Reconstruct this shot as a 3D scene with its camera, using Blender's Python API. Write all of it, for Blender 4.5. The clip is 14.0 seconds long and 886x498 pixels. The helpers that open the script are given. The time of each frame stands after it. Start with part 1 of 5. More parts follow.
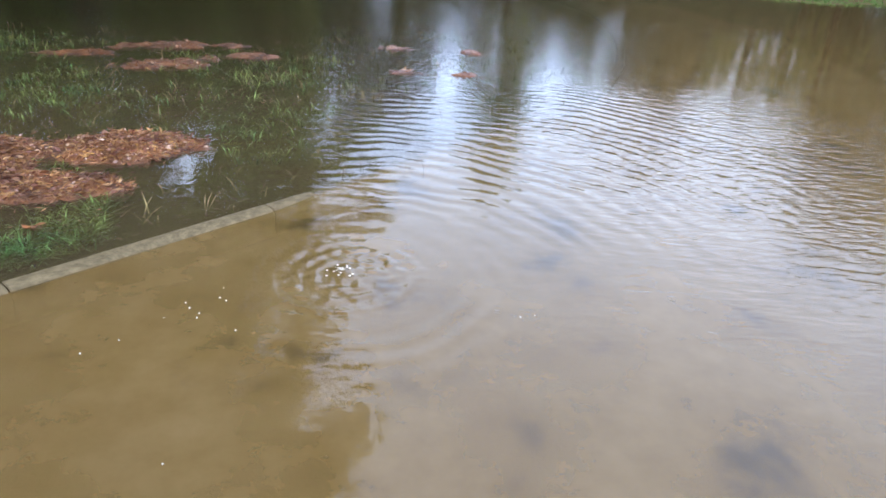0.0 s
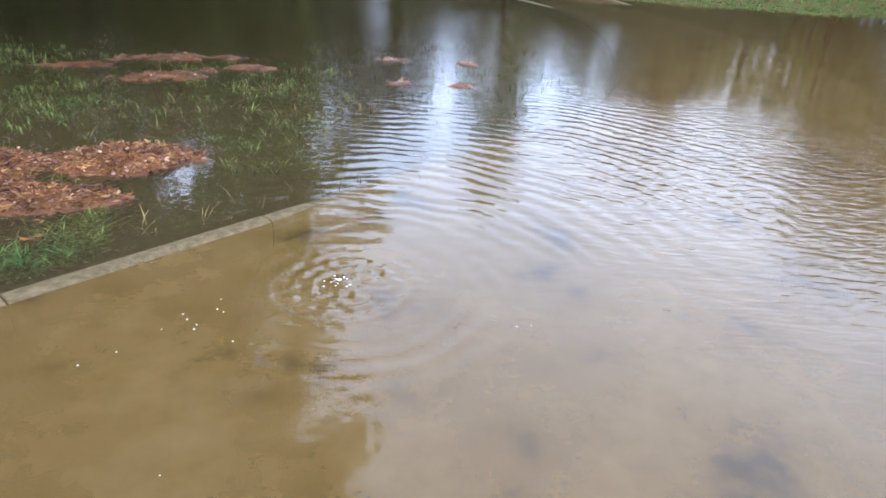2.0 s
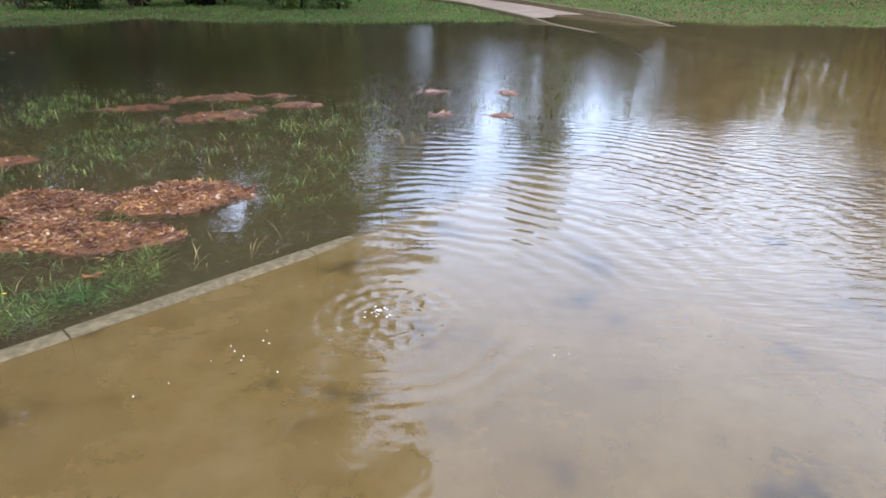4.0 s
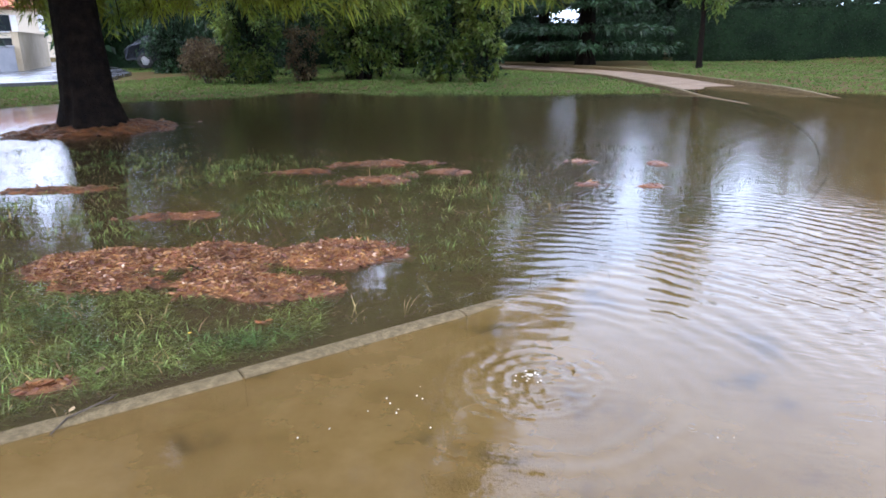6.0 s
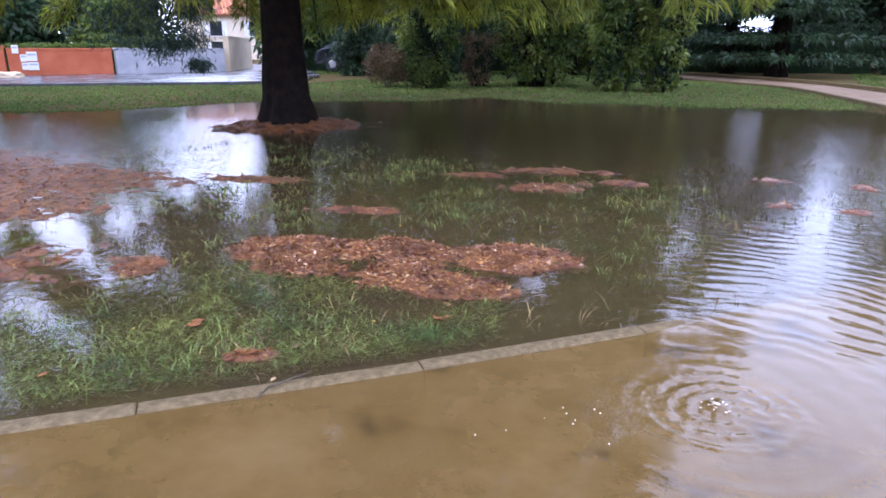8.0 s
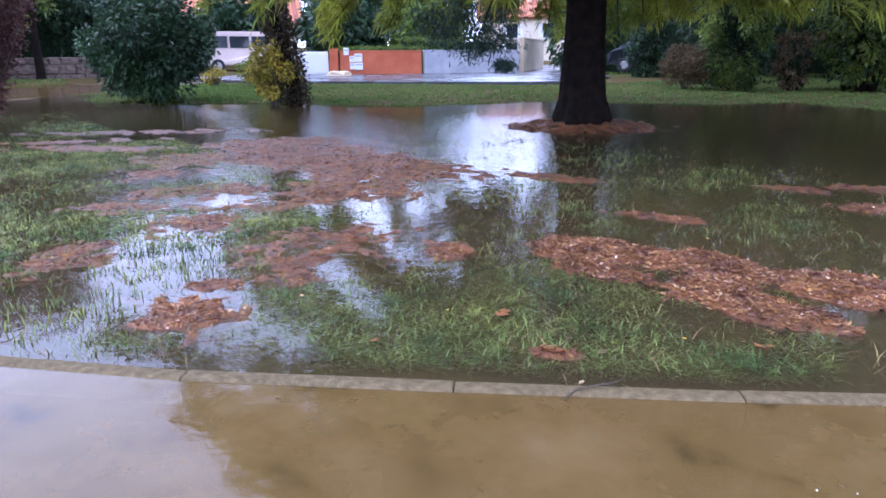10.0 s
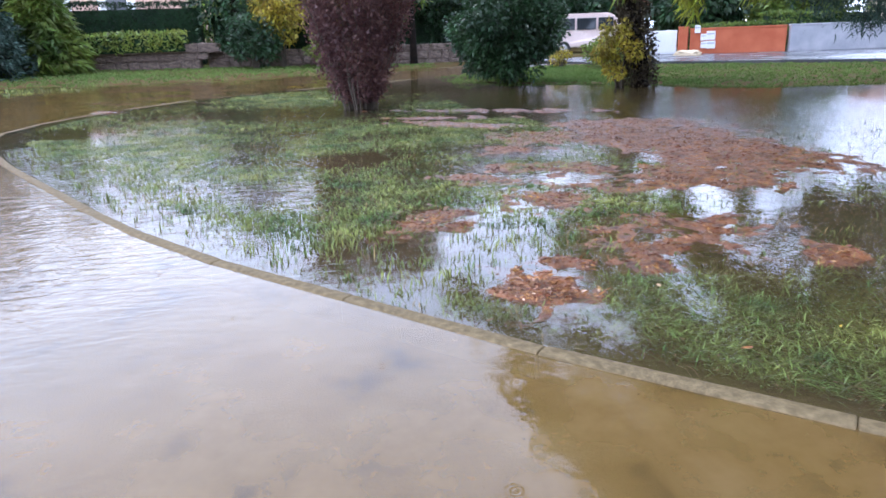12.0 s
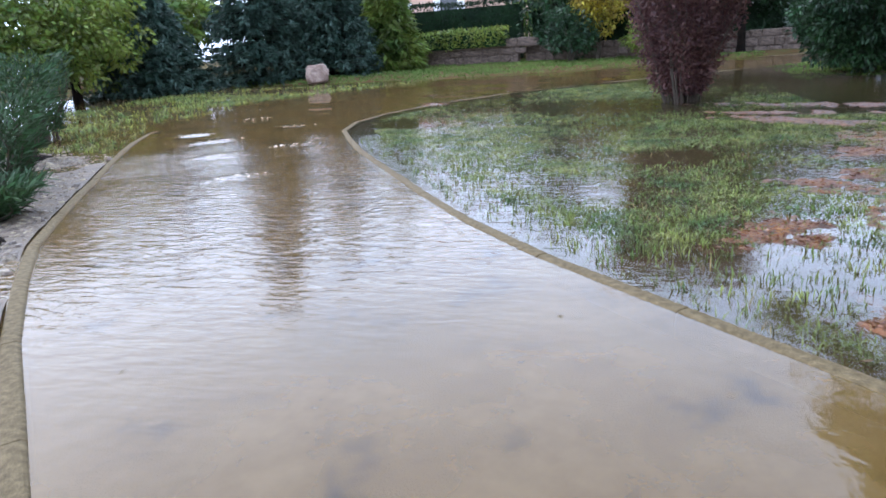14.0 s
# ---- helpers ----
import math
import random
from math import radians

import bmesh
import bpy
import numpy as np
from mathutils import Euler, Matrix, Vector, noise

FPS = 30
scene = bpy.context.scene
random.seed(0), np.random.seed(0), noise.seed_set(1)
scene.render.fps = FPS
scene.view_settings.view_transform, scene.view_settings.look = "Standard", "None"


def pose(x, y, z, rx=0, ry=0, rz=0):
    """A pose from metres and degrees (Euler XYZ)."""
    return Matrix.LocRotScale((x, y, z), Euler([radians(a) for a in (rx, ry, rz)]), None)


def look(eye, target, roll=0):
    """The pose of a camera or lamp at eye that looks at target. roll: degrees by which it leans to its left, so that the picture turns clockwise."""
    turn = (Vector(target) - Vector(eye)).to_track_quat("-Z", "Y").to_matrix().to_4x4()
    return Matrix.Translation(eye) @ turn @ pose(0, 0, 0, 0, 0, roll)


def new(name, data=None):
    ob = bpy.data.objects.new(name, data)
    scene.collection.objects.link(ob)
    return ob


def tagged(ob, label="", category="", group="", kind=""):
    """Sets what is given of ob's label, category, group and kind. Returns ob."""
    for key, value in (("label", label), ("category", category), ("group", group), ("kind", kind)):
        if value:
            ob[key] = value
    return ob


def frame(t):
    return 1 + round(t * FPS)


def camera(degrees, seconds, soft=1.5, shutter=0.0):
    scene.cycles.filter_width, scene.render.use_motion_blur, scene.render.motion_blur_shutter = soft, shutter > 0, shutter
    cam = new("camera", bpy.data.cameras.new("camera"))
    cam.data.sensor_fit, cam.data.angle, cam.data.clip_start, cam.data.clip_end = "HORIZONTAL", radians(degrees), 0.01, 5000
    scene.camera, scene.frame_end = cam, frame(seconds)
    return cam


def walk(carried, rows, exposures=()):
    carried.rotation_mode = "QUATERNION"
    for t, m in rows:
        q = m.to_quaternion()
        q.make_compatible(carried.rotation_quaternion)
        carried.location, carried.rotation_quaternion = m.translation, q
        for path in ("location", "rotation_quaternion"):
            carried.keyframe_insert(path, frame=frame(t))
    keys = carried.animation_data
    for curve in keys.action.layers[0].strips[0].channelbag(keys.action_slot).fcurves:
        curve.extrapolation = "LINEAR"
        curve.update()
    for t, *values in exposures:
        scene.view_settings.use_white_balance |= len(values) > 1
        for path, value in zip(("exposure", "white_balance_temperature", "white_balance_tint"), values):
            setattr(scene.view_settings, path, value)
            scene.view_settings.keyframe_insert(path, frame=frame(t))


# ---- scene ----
cam = camera(67.0, 14.0, soft=1.65)
ROWS = [
    (0.0, 0.000, -0.000, 1.121, 64.09, -3.25, 0.00),
    (0.5, 0.006, -0.000, 1.124, 64.28, -3.27, -0.22),
    (1.0, 0.015, -0.005, 1.128, 64.55, -3.19, -0.47),
    (1.5, 0.013, -0.002, 1.126, 64.73, -3.12, -0.47),
    (2.0, 0.004, -0.010, 1.129, 64.94, -3.13, -0.26),
    (2.2, 0.001, -0.004, 1.124, 65.06, -2.97, -0.30),
    (4.3, 0.049, -0.054, 1.166, 67.69, 0.10, 4.43),
    (4.5, 0.043, -0.056, 1.164, 68.21, 0.38, 5.53),
    (5.0, 0.025, -0.062, 1.171, 70.39, 0.97, 9.39),
    (5.5, -0.007, -0.090, 1.176, 72.14, 0.41, 12.28),
    (6.0, -0.034, -0.095, 1.164, 72.83, 0.66, 14.67),
    (6.5, -0.061, -0.092, 1.160, 73.19, 0.52, 17.90),
    (7.0, -0.082, -0.105, 1.166, 73.29, 0.42, 21.55),
    (7.2, -0.087, -0.110, 1.164, 73.29, 0.29, 22.60),
    (9.3, -0.266, -0.205, 1.159, 73.81, -0.16, 42.97),
    (9.5, -0.281, -0.210, 1.153, 73.80, -0.11, 45.37),
    (10.0, -0.333, -0.229, 1.150, 73.59, 0.21, 51.93),
    (10.5, -0.390, -0.237, 1.140, 73.26, 0.16, 57.80),
    (11.0, -0.442, -0.246, 1.121, 73.89, 1.55, 65.38),
    (11.5, -0.491, -0.274, 1.111, 72.99, 1.25, 72.27),
    (12.0, -0.547, -0.333, 1.106, 72.72, 2.08, 79.37),
    (12.5, -0.569, -0.367, 1.100, 72.74, 3.58, 87.05),
    (13.0, -0.603, -0.419, 1.105, 72.41, 3.80, 92.08),
    (13.5, -0.610, -0.445, 1.110, 70.92, 4.34, 98.31),
    (14.0, -0.663, -0.526, 1.120, 73.39, 3.99, 104.40),
]
walk(cam, [(t, pose(x, y, z, rx, ry, rz)) for t, x, y, z, rx, ry, rz in ROWS],
     exposures=[(0.0, 0.64, 5700, 10), (2.0, 0.72, 5800, 11), (5.0, 0.70, 5850, 11), (7.0, 0.74, 6000, 22), (9.5, 0.64, 5150, 28), (11.0, 0.68, 5800, 21), (12.5, 0.76, 5750, 14), (14.0, 0.48, 5750, 11)])

# ---- sky and sun: a bright overcast day ----
world = bpy.data.worlds.new("overcast_sky")
scene.world = world
world.use_nodes = True
wn, wl = world.node_tree.nodes, world.node_tree.links
wn.clear()
sky = wn.new("ShaderNodeTexSky")
sky.sky_type, sky.sun_disc = "NISHITA", False
sky.sun_elevation, sky.sun_rotation = radians(48), radians(200)
sky.air_density, sky.dust_density = 1.6, 6.0
cloud = wn.new("ShaderNodeTexNoise")
cloud.inputs["Scale"].default_value, cloud.inputs["Detail"].default_value = 2.2, 5.0
ramp = wn.new("ShaderNodeValToRGB")
ramp.color_ramp.elements[0].position, ramp.color_ramp.elements[0].color = 0.3, (17.0, 20.5, 27.0, 1)
ramp.color_ramp.elements[1].position, ramp.color_ramp.elements[1].color = 0.75, (26.0, 27.0, 31.0, 1)
wmix = wn.new("ShaderNodeMixRGB")
wmix.inputs[0].default_value = 0.8
bg = wn.new("ShaderNodeBackground")
bg.inputs["Strength"].default_value = 0.12
wout = wn.new("ShaderNodeOutputWorld")
wl.new(cloud.outputs["Fac"], ramp.inputs["Fac"])
wl.new(sky.outputs["Color"], wmix.inputs[1])
wl.new(ramp.outputs["Color"], wmix.inputs[2])
wco = wn.new("ShaderNodeTexCoord")
wsep = wn.new("ShaderNodeSeparateXYZ")
wl.new(wco.outputs["Generated"], wsep.inputs["Vector"])
wmap = wn.new("ShaderNodeMapRange")
wmap.inputs["From Min"].default_value, wmap.inputs["From Max"].default_value = 0.2, 0.85
wmap.inputs["To Min"].default_value, wmap.inputs["To Max"].default_value = 1.1, 0.62
wl.new(wsep.outputs["Z"], wmap.inputs["Value"])
wvm = wn.new("ShaderNodeVectorMath")
wvm.operation = "SCALE"
wl.new(wmix.outputs["Color"], wvm.inputs[0])
wl.new(wmap.outputs["Result"], wvm.inputs["Scale"])
wl.new(wvm.outputs["Vector"], bg.inputs["Color"])
wl.new(bg.outputs["Background"], wout.inputs["Surface"])
sun = new("sun", bpy.data.lights.new("sun", "SUN"))
sun.data.energy, sun.data.angle, sun.data.color = 1.0, radians(25), (1.0, 0.96, 0.9)
sun.matrix_world = look((0, 0, 30), (9, 15, 0))

# ---- materials ----
def material(name):
    m = bpy.data.materials.new(name)
    m.use_nodes = True
    n, l = m.node_tree.nodes, m.node_tree.links
    return m, n, l, n["Principled BSDF"]


def surface(name, a, b, scale=6.0, rough=0.7, bump=0.3, fine=60.0, island=0.0, metal=0.0, thresh=(0.35, 0.7), rough2=None, dist=0.01, spec=0.5):
    """Two tones mixed by coarse noise, darkened a little by fine grain, with bump."""
    m, n, l, p = material(name)
    co = n.new("ShaderNodeTexCoord")
    big = n.new("ShaderNodeTexNoise")
    big.inputs["Scale"].default_value, big.inputs["Detail"].default_value = scale, 6
    small = n.new("ShaderNodeTexNoise")
    small.inputs["Scale"].default_value, small.inputs["Detail"].default_value = fine, 4
    for t in (big, small):
        l.new(co.outputs["Object"], t.inputs["Vector"])
    r = n.new("ShaderNodeValToRGB")
    r.color_ramp.elements[0].position, r.color_ramp.elements[0].color = thresh[0], (*a, 1)
    r.color_ramp.elements[1].position, r.color_ramp.elements[1].color = thresh[1], (*b, 1)
    l.new(big.outputs["Fac"], r.inputs["Fac"])
    hsv = n.new("ShaderNodeHueSaturation")
    l.new(r.outputs["Color"], hsv.inputs["Color"])
    mr = n.new("ShaderNodeMapRange")
    mr.inputs["To Min"].default_value, mr.inputs["To Max"].default_value = 0.6, 1.4
    l.new(small.outputs["Fac"], mr.inputs["Value"])
    if island:
        geo = n.new("ShaderNodeNewGeometry")
        mi = n.new("ShaderNodeMapRange")
        mi.inputs["To Min"].default_value, mi.inputs["To Max"].default_value = 1 - island, 1 + island
        l.new(geo.outputs["Random Per Island"], mi.inputs["Value"])
        mul = n.new("ShaderNodeMath")
        mul.operation = "MULTIPLY"
        l.new(mr.outputs["Result"], mul.inputs[0])
        l.new(mi.outputs["Result"], mul.inputs[1])
        l.new(mul.outputs["Value"], hsv.inputs["Value"])
        hu = n.new("ShaderNodeMapRange")
        hu.inputs["To Min"].default_value, hu.inputs["To Max"].default_value = 0.5 - 0.05 * island, 0.5 + 0.05 * island
        l.new(geo.outputs["Random Per Island"], hu.inputs["Value"])
        l.new(hu.outputs["Result"], hsv.inputs["Hue"])
    else:
        l.new(mr.outputs["Result"], hsv.inputs["Value"])
    l.new(hsv.outputs["Color"], p.inputs["Base Color"])
    p.inputs["Roughness"].default_value, p.inputs["Metallic"].default_value = rough, metal
    p.inputs["Specular IOR Level"].default_value = spec
    if rough2 is not None:
        rr = n.new("ShaderNodeMapRange")
        rr.inputs["To Min"].default_value, rr.inputs["To Max"].default_value = rough, rough2
        l.new(big.outputs["Fac"], rr.inputs["Value"])
        l.new(rr.outputs["Result"], p.inputs["Roughness"])
    if bump:
        bp = n.new("ShaderNodeBump")
        bp.inputs["Strength"].default_value, bp.inputs["Distance"].default_value = bump, dist
        l.new(small.outputs["Fac"], bp.inputs["Height"])
        l.new(bp.outputs["Normal"], p.inputs["Normal"])
    return m


def leafy(name, a, b, rough=0.5, glow=0.35, scale=1.2, island=0.45):
    """Thin foliage: some light passes through each leaf."""
    m = surface(name, a, b, scale=scale, rough=rough, bump=0.0, fine=9.0, island=island, spec=0.35)
    n, l = m.node_tree.nodes, m.node_tree.links
    p, out = n["Principled BSDF"], n["Material Output"]
    tr = n.new("ShaderNodeBsdfTranslucent")
    src = p.inputs["Base Color"].links[0].from_socket
    l.new(src, tr.inputs["Color"])
    mx = n.new("ShaderNodeMixShader")
    mx.inputs["Fac"].default_value = glow
    l.new(p.outputs["BSDF"], mx.inputs[1])
    l.new(tr.outputs["BSDF"], mx.inputs[2])
    l.new(mx.outputs["Shader"], out.inputs["Surface"])
    return m


SPRING = (-0.29, 2.08)


def water_material():
    """Shallow flood water: muddy over the path, clearer over the lawn; rings round the spring, wavelets, rain dimples."""
    m, n, l, p = material("flood_water")
    n.remove(p)
    out = n["Material Output"]
    co = n.new("ShaderNodeTexCoord")
    mud = n.new("ShaderNodeAttribute")
    mud.attribute_name = "mud"

    def math_node(op, a, b=None, c=None):
        k = n.new("ShaderNodeMath")
        k.operation = op
        for i, v in enumerate((a, b, c)):
            if v is None:
                continue
            if isinstance(v, (int, float)):
                k.inputs[i].default_value = v
            else:
                l.new(v, k.inputs[i])
        return k.outputs["Value"]

    def noise_tex(scale, detail, stretch=(1, 1, 1), turn=0.0, rough=0.5, distort=0.0):
        mp = n.new("ShaderNodeMapping")
        mp.inputs["Scale"].default_value = stretch
        mp.inputs["Rotation"].default_value = (0, 0, turn)
        l.new(co.outputs["Object"], mp.inputs["Vector"])
        t = n.new("ShaderNodeTexNoise")
        t.inputs["Scale"].default_value, t.inputs["Detail"].default_value = scale, detail
        t.inputs["Roughness"].default_value, t.inputs["Distortion"].default_value = rough, distort
        l.new(mp.outputs["Vector"], t.inputs["Vector"])
        return t.outputs["Fac"]

    def blob(cx, cy, r0, r1):
        """1 inside r0 of the place, 0 beyond r1."""
        d = n.new("ShaderNodeVectorMath")
        d.operation = "DISTANCE"
        l.new(co.outputs["Object"], d.inputs[0])
        d.inputs[1].default_value = (cx, cy, 0)
        r = n.new("ShaderNodeMapRange")
        r.interpolation_type = "SMOOTHSTEP"
        r.inputs["From Min"].default_value, r.inputs["From Max"].default_value = r0, r1
        r.inputs["To Min"].default_value, r.inputs["To Max"].default_value = 1.0, 0.0
        l.new(d.outputs["Value"], r.inputs["Value"])
        return r.outputs["Result"], d.outputs["Value"]

    # calm shimmer everywhere, wavelets spreading from the spring to the north-east, stream ripples to the west
    calm = math_node("ADD", math_node("MULTIPLY", noise_tex(9.0, 3), 0.0017), math_node("MULTIPLY", noise_tex(38.0, 2), 0.00018))
    warp = noise_tex(1.6, 3)
    fan, r = blob(0.55, 3.9, 0.6, 2.1)
    _, r1 = blob(SPRING[0], SPRING[1], 0.1, 1.0)
    ph = math_node("ADD", math_node("MULTIPLY", r1, 50.0), math_node("MULTIPLY", warp, 18.0))
    rings = math_node("MULTIPLY", math_node("SINE", ph), math_node("MULTIPLY", math_node("MULTIPLY", fan, math_node("POWER", mud.outputs["Fac"], 0.8)), 0.00125))
    east, _ = blob(2.6, 3.4, 0.5, 3.0)
    e2 = math_node("MULTIPLY", math_node("MULTIPLY", noise_tex(7.0, 2, (1.0, 3.2, 1), 0.55, distort=0.5), east), 0.0062)
    west, _ = blob(-6.2, -4.3, 2.0, 5.2)
    w2 = math_node("MULTIPLY", math_node("MULTIPLY", noise_tex(5.0, 3, (3.2, 1.0, 1), 0.0, distort=0.6), west), 0.010)
    # rain-pocked film over the soaked lawn
    film, _ = blob(-10.5, 2.6, 3.5, 6.5)
    lake, _ = blob(-3.0, 9.5, 3.0, 7.5)
    pocked = math_node("MULTIPLY", noise_tex(17.0, 3), math_node("ADD", math_node("MULTIPLY", film, 0.0055), math_node("MULTIPLY", lake, 0.0042)))
    hgt = math_node("ADD", math_node("ADD", math_node("ADD", calm, rings), pocked), math_node("ADD", e2, w2))
    # rain dimples
    vo = n.new("ShaderNodeTexVoronoi")
    vo.inputs["Scale"].default_value = 3.1
    l.new(co.outputs["Object"], vo.inputs["Vector"])
    vd = math_node("MULTIPLY", math_node("SINE", math_node("MULTIPLY", vo.outputs["Distance"], 140.0)),
                   math_node("POWER", math_node("MAXIMUM", math_node("SUBTRACT", 1.0, math_node("MULTIPLY", vo.outputs["Distance"], 7.0)), 0.0), 2.0))
    hgt = math_node("ADD", hgt, math_node("MULTIPLY", vd, 0.0009))
    bp = n.new("ShaderNodeBump")
    bp.inputs["Strength"].default_value, bp.inputs["Distance"].default_value = 1.0, 1.0
    l.new(hgt, bp.inputs["Height"])
    # body: see-through, clouded by silt
    silt = n.new("ShaderNodeValToRGB")
    silt.color_ramp.elements[0].position, silt.color_ramp.elements[0].color = 0.35, (0.130, 0.080, 0.026, 1)
    silt.color_ramp.elements[1].position, silt.color_ramp.elements[1].color = 0.7, (0.168, 0.110, 0.043, 1)
    stain = silt.color_ramp.elements.new(0.33)
    stain.color = (0.062, 0.040, 0.016, 1)
    silt.color_ramp.elements[1].position = 0.42
    l.new(noise_tex(2.9, 6, rough=0.62), silt.inputs["Fac"])
    dif = n.new("ShaderNodeBsdfDiffuse")
    tint = n.new("ShaderNodeMixRGB")
    tint.inputs[1].default_value = (0.108, 0.080, 0.040, 1)
    l.new(math_node("MULTIPLY", math_node("SUBTRACT", mud.outputs["Fac"], 0.42), 1.9), tint.inputs[0])
    l.new(silt.outputs["Color"], tint.inputs[2])
    tint.use_clamp = True
    l.new(tint.outputs["Color"], dif.inputs["Color"])
    clear = n.new("ShaderNodeBsdfTransparent")
    clear.inputs["Color"].default_value = (0.80, 0.82, 0.70, 1)
    body = n.new("ShaderNodeMixShader")
    l.new(math_node("MULTIPLY", mud.outputs["Fac"], math_node("ADD", 0.66, math_node("MULTIPLY", warp, 0.3))), body.inputs["Fac"])
    l.new(clear.outputs["BSDF"], body.inputs[1])
    l.new(dif.outputs["BSDF"], body.inputs[2])
    gl = n.new("ShaderNodeBsdfGlossy")
    gl.inputs["Roughness"].default_value = 0.06
    fr = n.new("ShaderNodeFresnel")
    fr.inputs["IOR"].default_value = 1.5
    l.new(bp.outputs["Normal"], gl.inputs["Normal"])
    l.new(bp.outputs["Normal"], fr.inputs["Normal"])
    top = n.new("ShaderNodeMixShader")
    l.new(fr.outputs["Fac"], top.inputs["Fac"])
    l.new(body.outputs["Shader"], top.inputs[1])
    l.new(gl.outputs["BSDF"], top.inputs[2])
    l.new(top.outputs["Shader"], out.inputs["Surface"])
    return m


M_WATER = water_material()
M_SOIL = surface("wet_lawn_soil", (0.088, 0.052, 0.022), (0.074, 0.076, 0.026), 2.2, 0.95, 0.6, 40, dist=0.02, spec=0.05)
M_PATH = surface("silted_gravel_path", (0.155, 0.098, 0.056), (0.23, 0.16, 0.097), 1.7, 0.8, 0.5, 90)
M_GRAVEL = surface("wet_gravel", (0.062, 0.046, 0.030), (0.165, 0.125, 0.085), 5.0, 0.4, 1.0, 55, rough2=0.7)
M_PEBBLE = surface("wet_pebbles", (0.07, 0.05, 0.035), (0.30, 0.24, 0.17), 6.0, 0.4, 0.3, 60, island=0.5)
M_ASPHALT = surface("wet_asphalt", (0.05, 0.052, 0.06), (0.085, 0.087, 0.095), 0.6, 0.12, 0.25, 90, rough2=0.4)
M_KERB = surface("wet_concrete", (0.090, 0.067, 0.032), (0.170, 0.128, 0.066), 28.0, 0.75, 0.8, 110, dist=0.005, spec=0.2)
M_LITTER = surface("needle_litter", (0.046, 0.016, 0.005), (0.22, 0.082, 0.024), 9.0, 0.45, 1.0, 110, dist=0.012)
M_NEEDLE = surface("dead_needles", (0.085, 0.028, 0.008), (0.33, 0.14, 0.050), 4.0, 0.5, 0.0, 30, island=0.5)
M_CHIP = surface("pale_bark_chips", (0.20, 0.08, 0.04), (0.48, 0.32, 0.23), 4.0, 0.35, 0.0, 30, island=0.5)
M_DEBRIS = surface("sodden_debris", (0.05, 0.028, 0.012), (0.20, 0.115, 0.05), 4.0, 0.6, 0.0, 30, island=0.6)
M_GRASS = leafy("wet_grass", (0.070, 0.118, 0.030), (0.26, 0.275, 0.066), 0.35, 0.35, 2.6, 0.75)
M_VERGE = leafy("mown_grass", (0.085, 0.145, 0.032), (0.135, 0.195, 0.045), 0.95, 0.3, 0.4, 0.2)
M_STRAW = leafy("dead_grass", (0.20, 0.14, 0.055), (0.30, 0.22, 0.09), 0.6, 0.2)
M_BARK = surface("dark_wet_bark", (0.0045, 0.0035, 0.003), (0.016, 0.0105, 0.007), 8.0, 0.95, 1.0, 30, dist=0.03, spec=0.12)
M_STEM = surface("grey_brown_stem", (0.05, 0.036, 0.024), (0.09, 0.07, 0.05), 8.0, 0.8, 0.5, 60)
M_CEDAR = leafy("cedar_needles", (0.075, 0.115, 0.022), (0.40, 0.42, 0.045), 0.55, 0.5, 0.5)
M_DARKLEAF = leafy("dark_green_leaf", (0.018, 0.045, 0.020), (0.04, 0.085, 0.030), 0.4, 0.2)
M_MIDLEAF = leafy("mid_green_leaf", (0.06, 0.105, 0.022), (0.19, 0.24, 0.042), 0.45, 0.45)
M_LIGHTLEAF = leafy("light_green_leaf", (0.10, 0.15, 0.03), (0.24, 0.28, 0.05), 0.45, 0.4)
M_YELLOWLEAF = leafy("yellow_leaf", (0.22, 0.19, 0.03), (0.48, 0.36, 0.04), 0.45, 0.4)
M_PURPLELEAF = leafy("purple_brown_leaf", (0.085, 0.036, 0.036), (0.15, 0.07, 0.058), 0.55, 0.3)
M_SPRUCE = leafy("blue_spruce_needles", (0.020, 0.048, 0.032), (0.058, 0.098, 0.072), 0.5, 0.15)
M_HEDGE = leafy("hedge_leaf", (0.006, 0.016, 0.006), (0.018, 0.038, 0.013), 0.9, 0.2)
M_BROWNLEAF = leafy("brown_leaf", (0.09, 0.06, 0.03), (0.16, 0.11, 0.05), 0.6, 0.25)
M_VINE = leafy("dark_creeper", (0.028, 0.020, 0.011), (0.06, 0.045, 0.02), 0.7, 0.2)
M_OLEANDER = leafy("oleander_leaf", (0.025, 0.055, 0.02), (0.055, 0.10, 0.035), 0.6, 0.2)
M_FOAM = surface("foam", (0.50, 0.46, 0.38), (0.62, 0.58, 0.5), 20, 0.25, 0.0, 60)
M_STONE = surface("field_stone", (0.085, 0.060, 0.046), (0.20, 0.145, 0.112), 5.0, 0.8, 0.9, 30, dist=0.03)
M_PINKROCK = surface("pink_rock", (0.19, 0.125, 0.095), (0.36, 0.27, 0.22), 4.0, 0.7, 0.9, 25, dist=0.03)
M_ORANGE = surface("orange_render", (0.42, 0.095, 0.035), (0.52, 0.14, 0.06), 2.0, 0.75, 0.3, 60)
M_WHITE = surface("white_paint", (0.72, 0.73, 0.74), (0.80, 0.80, 0.80), 1.0, 0.4, 0.05, 40)
M_GREYWALL = surface("grey_render", (0.36, 0.37, 0.40), (0.50, 0.50, 0.52), 2.0, 0.8, 0.3, 50)
M_BEIGE = surface("beige_render", (0.50, 0.40, 0.26), (0.60, 0.50, 0.35), 1.5, 0.8, 0.3, 50)
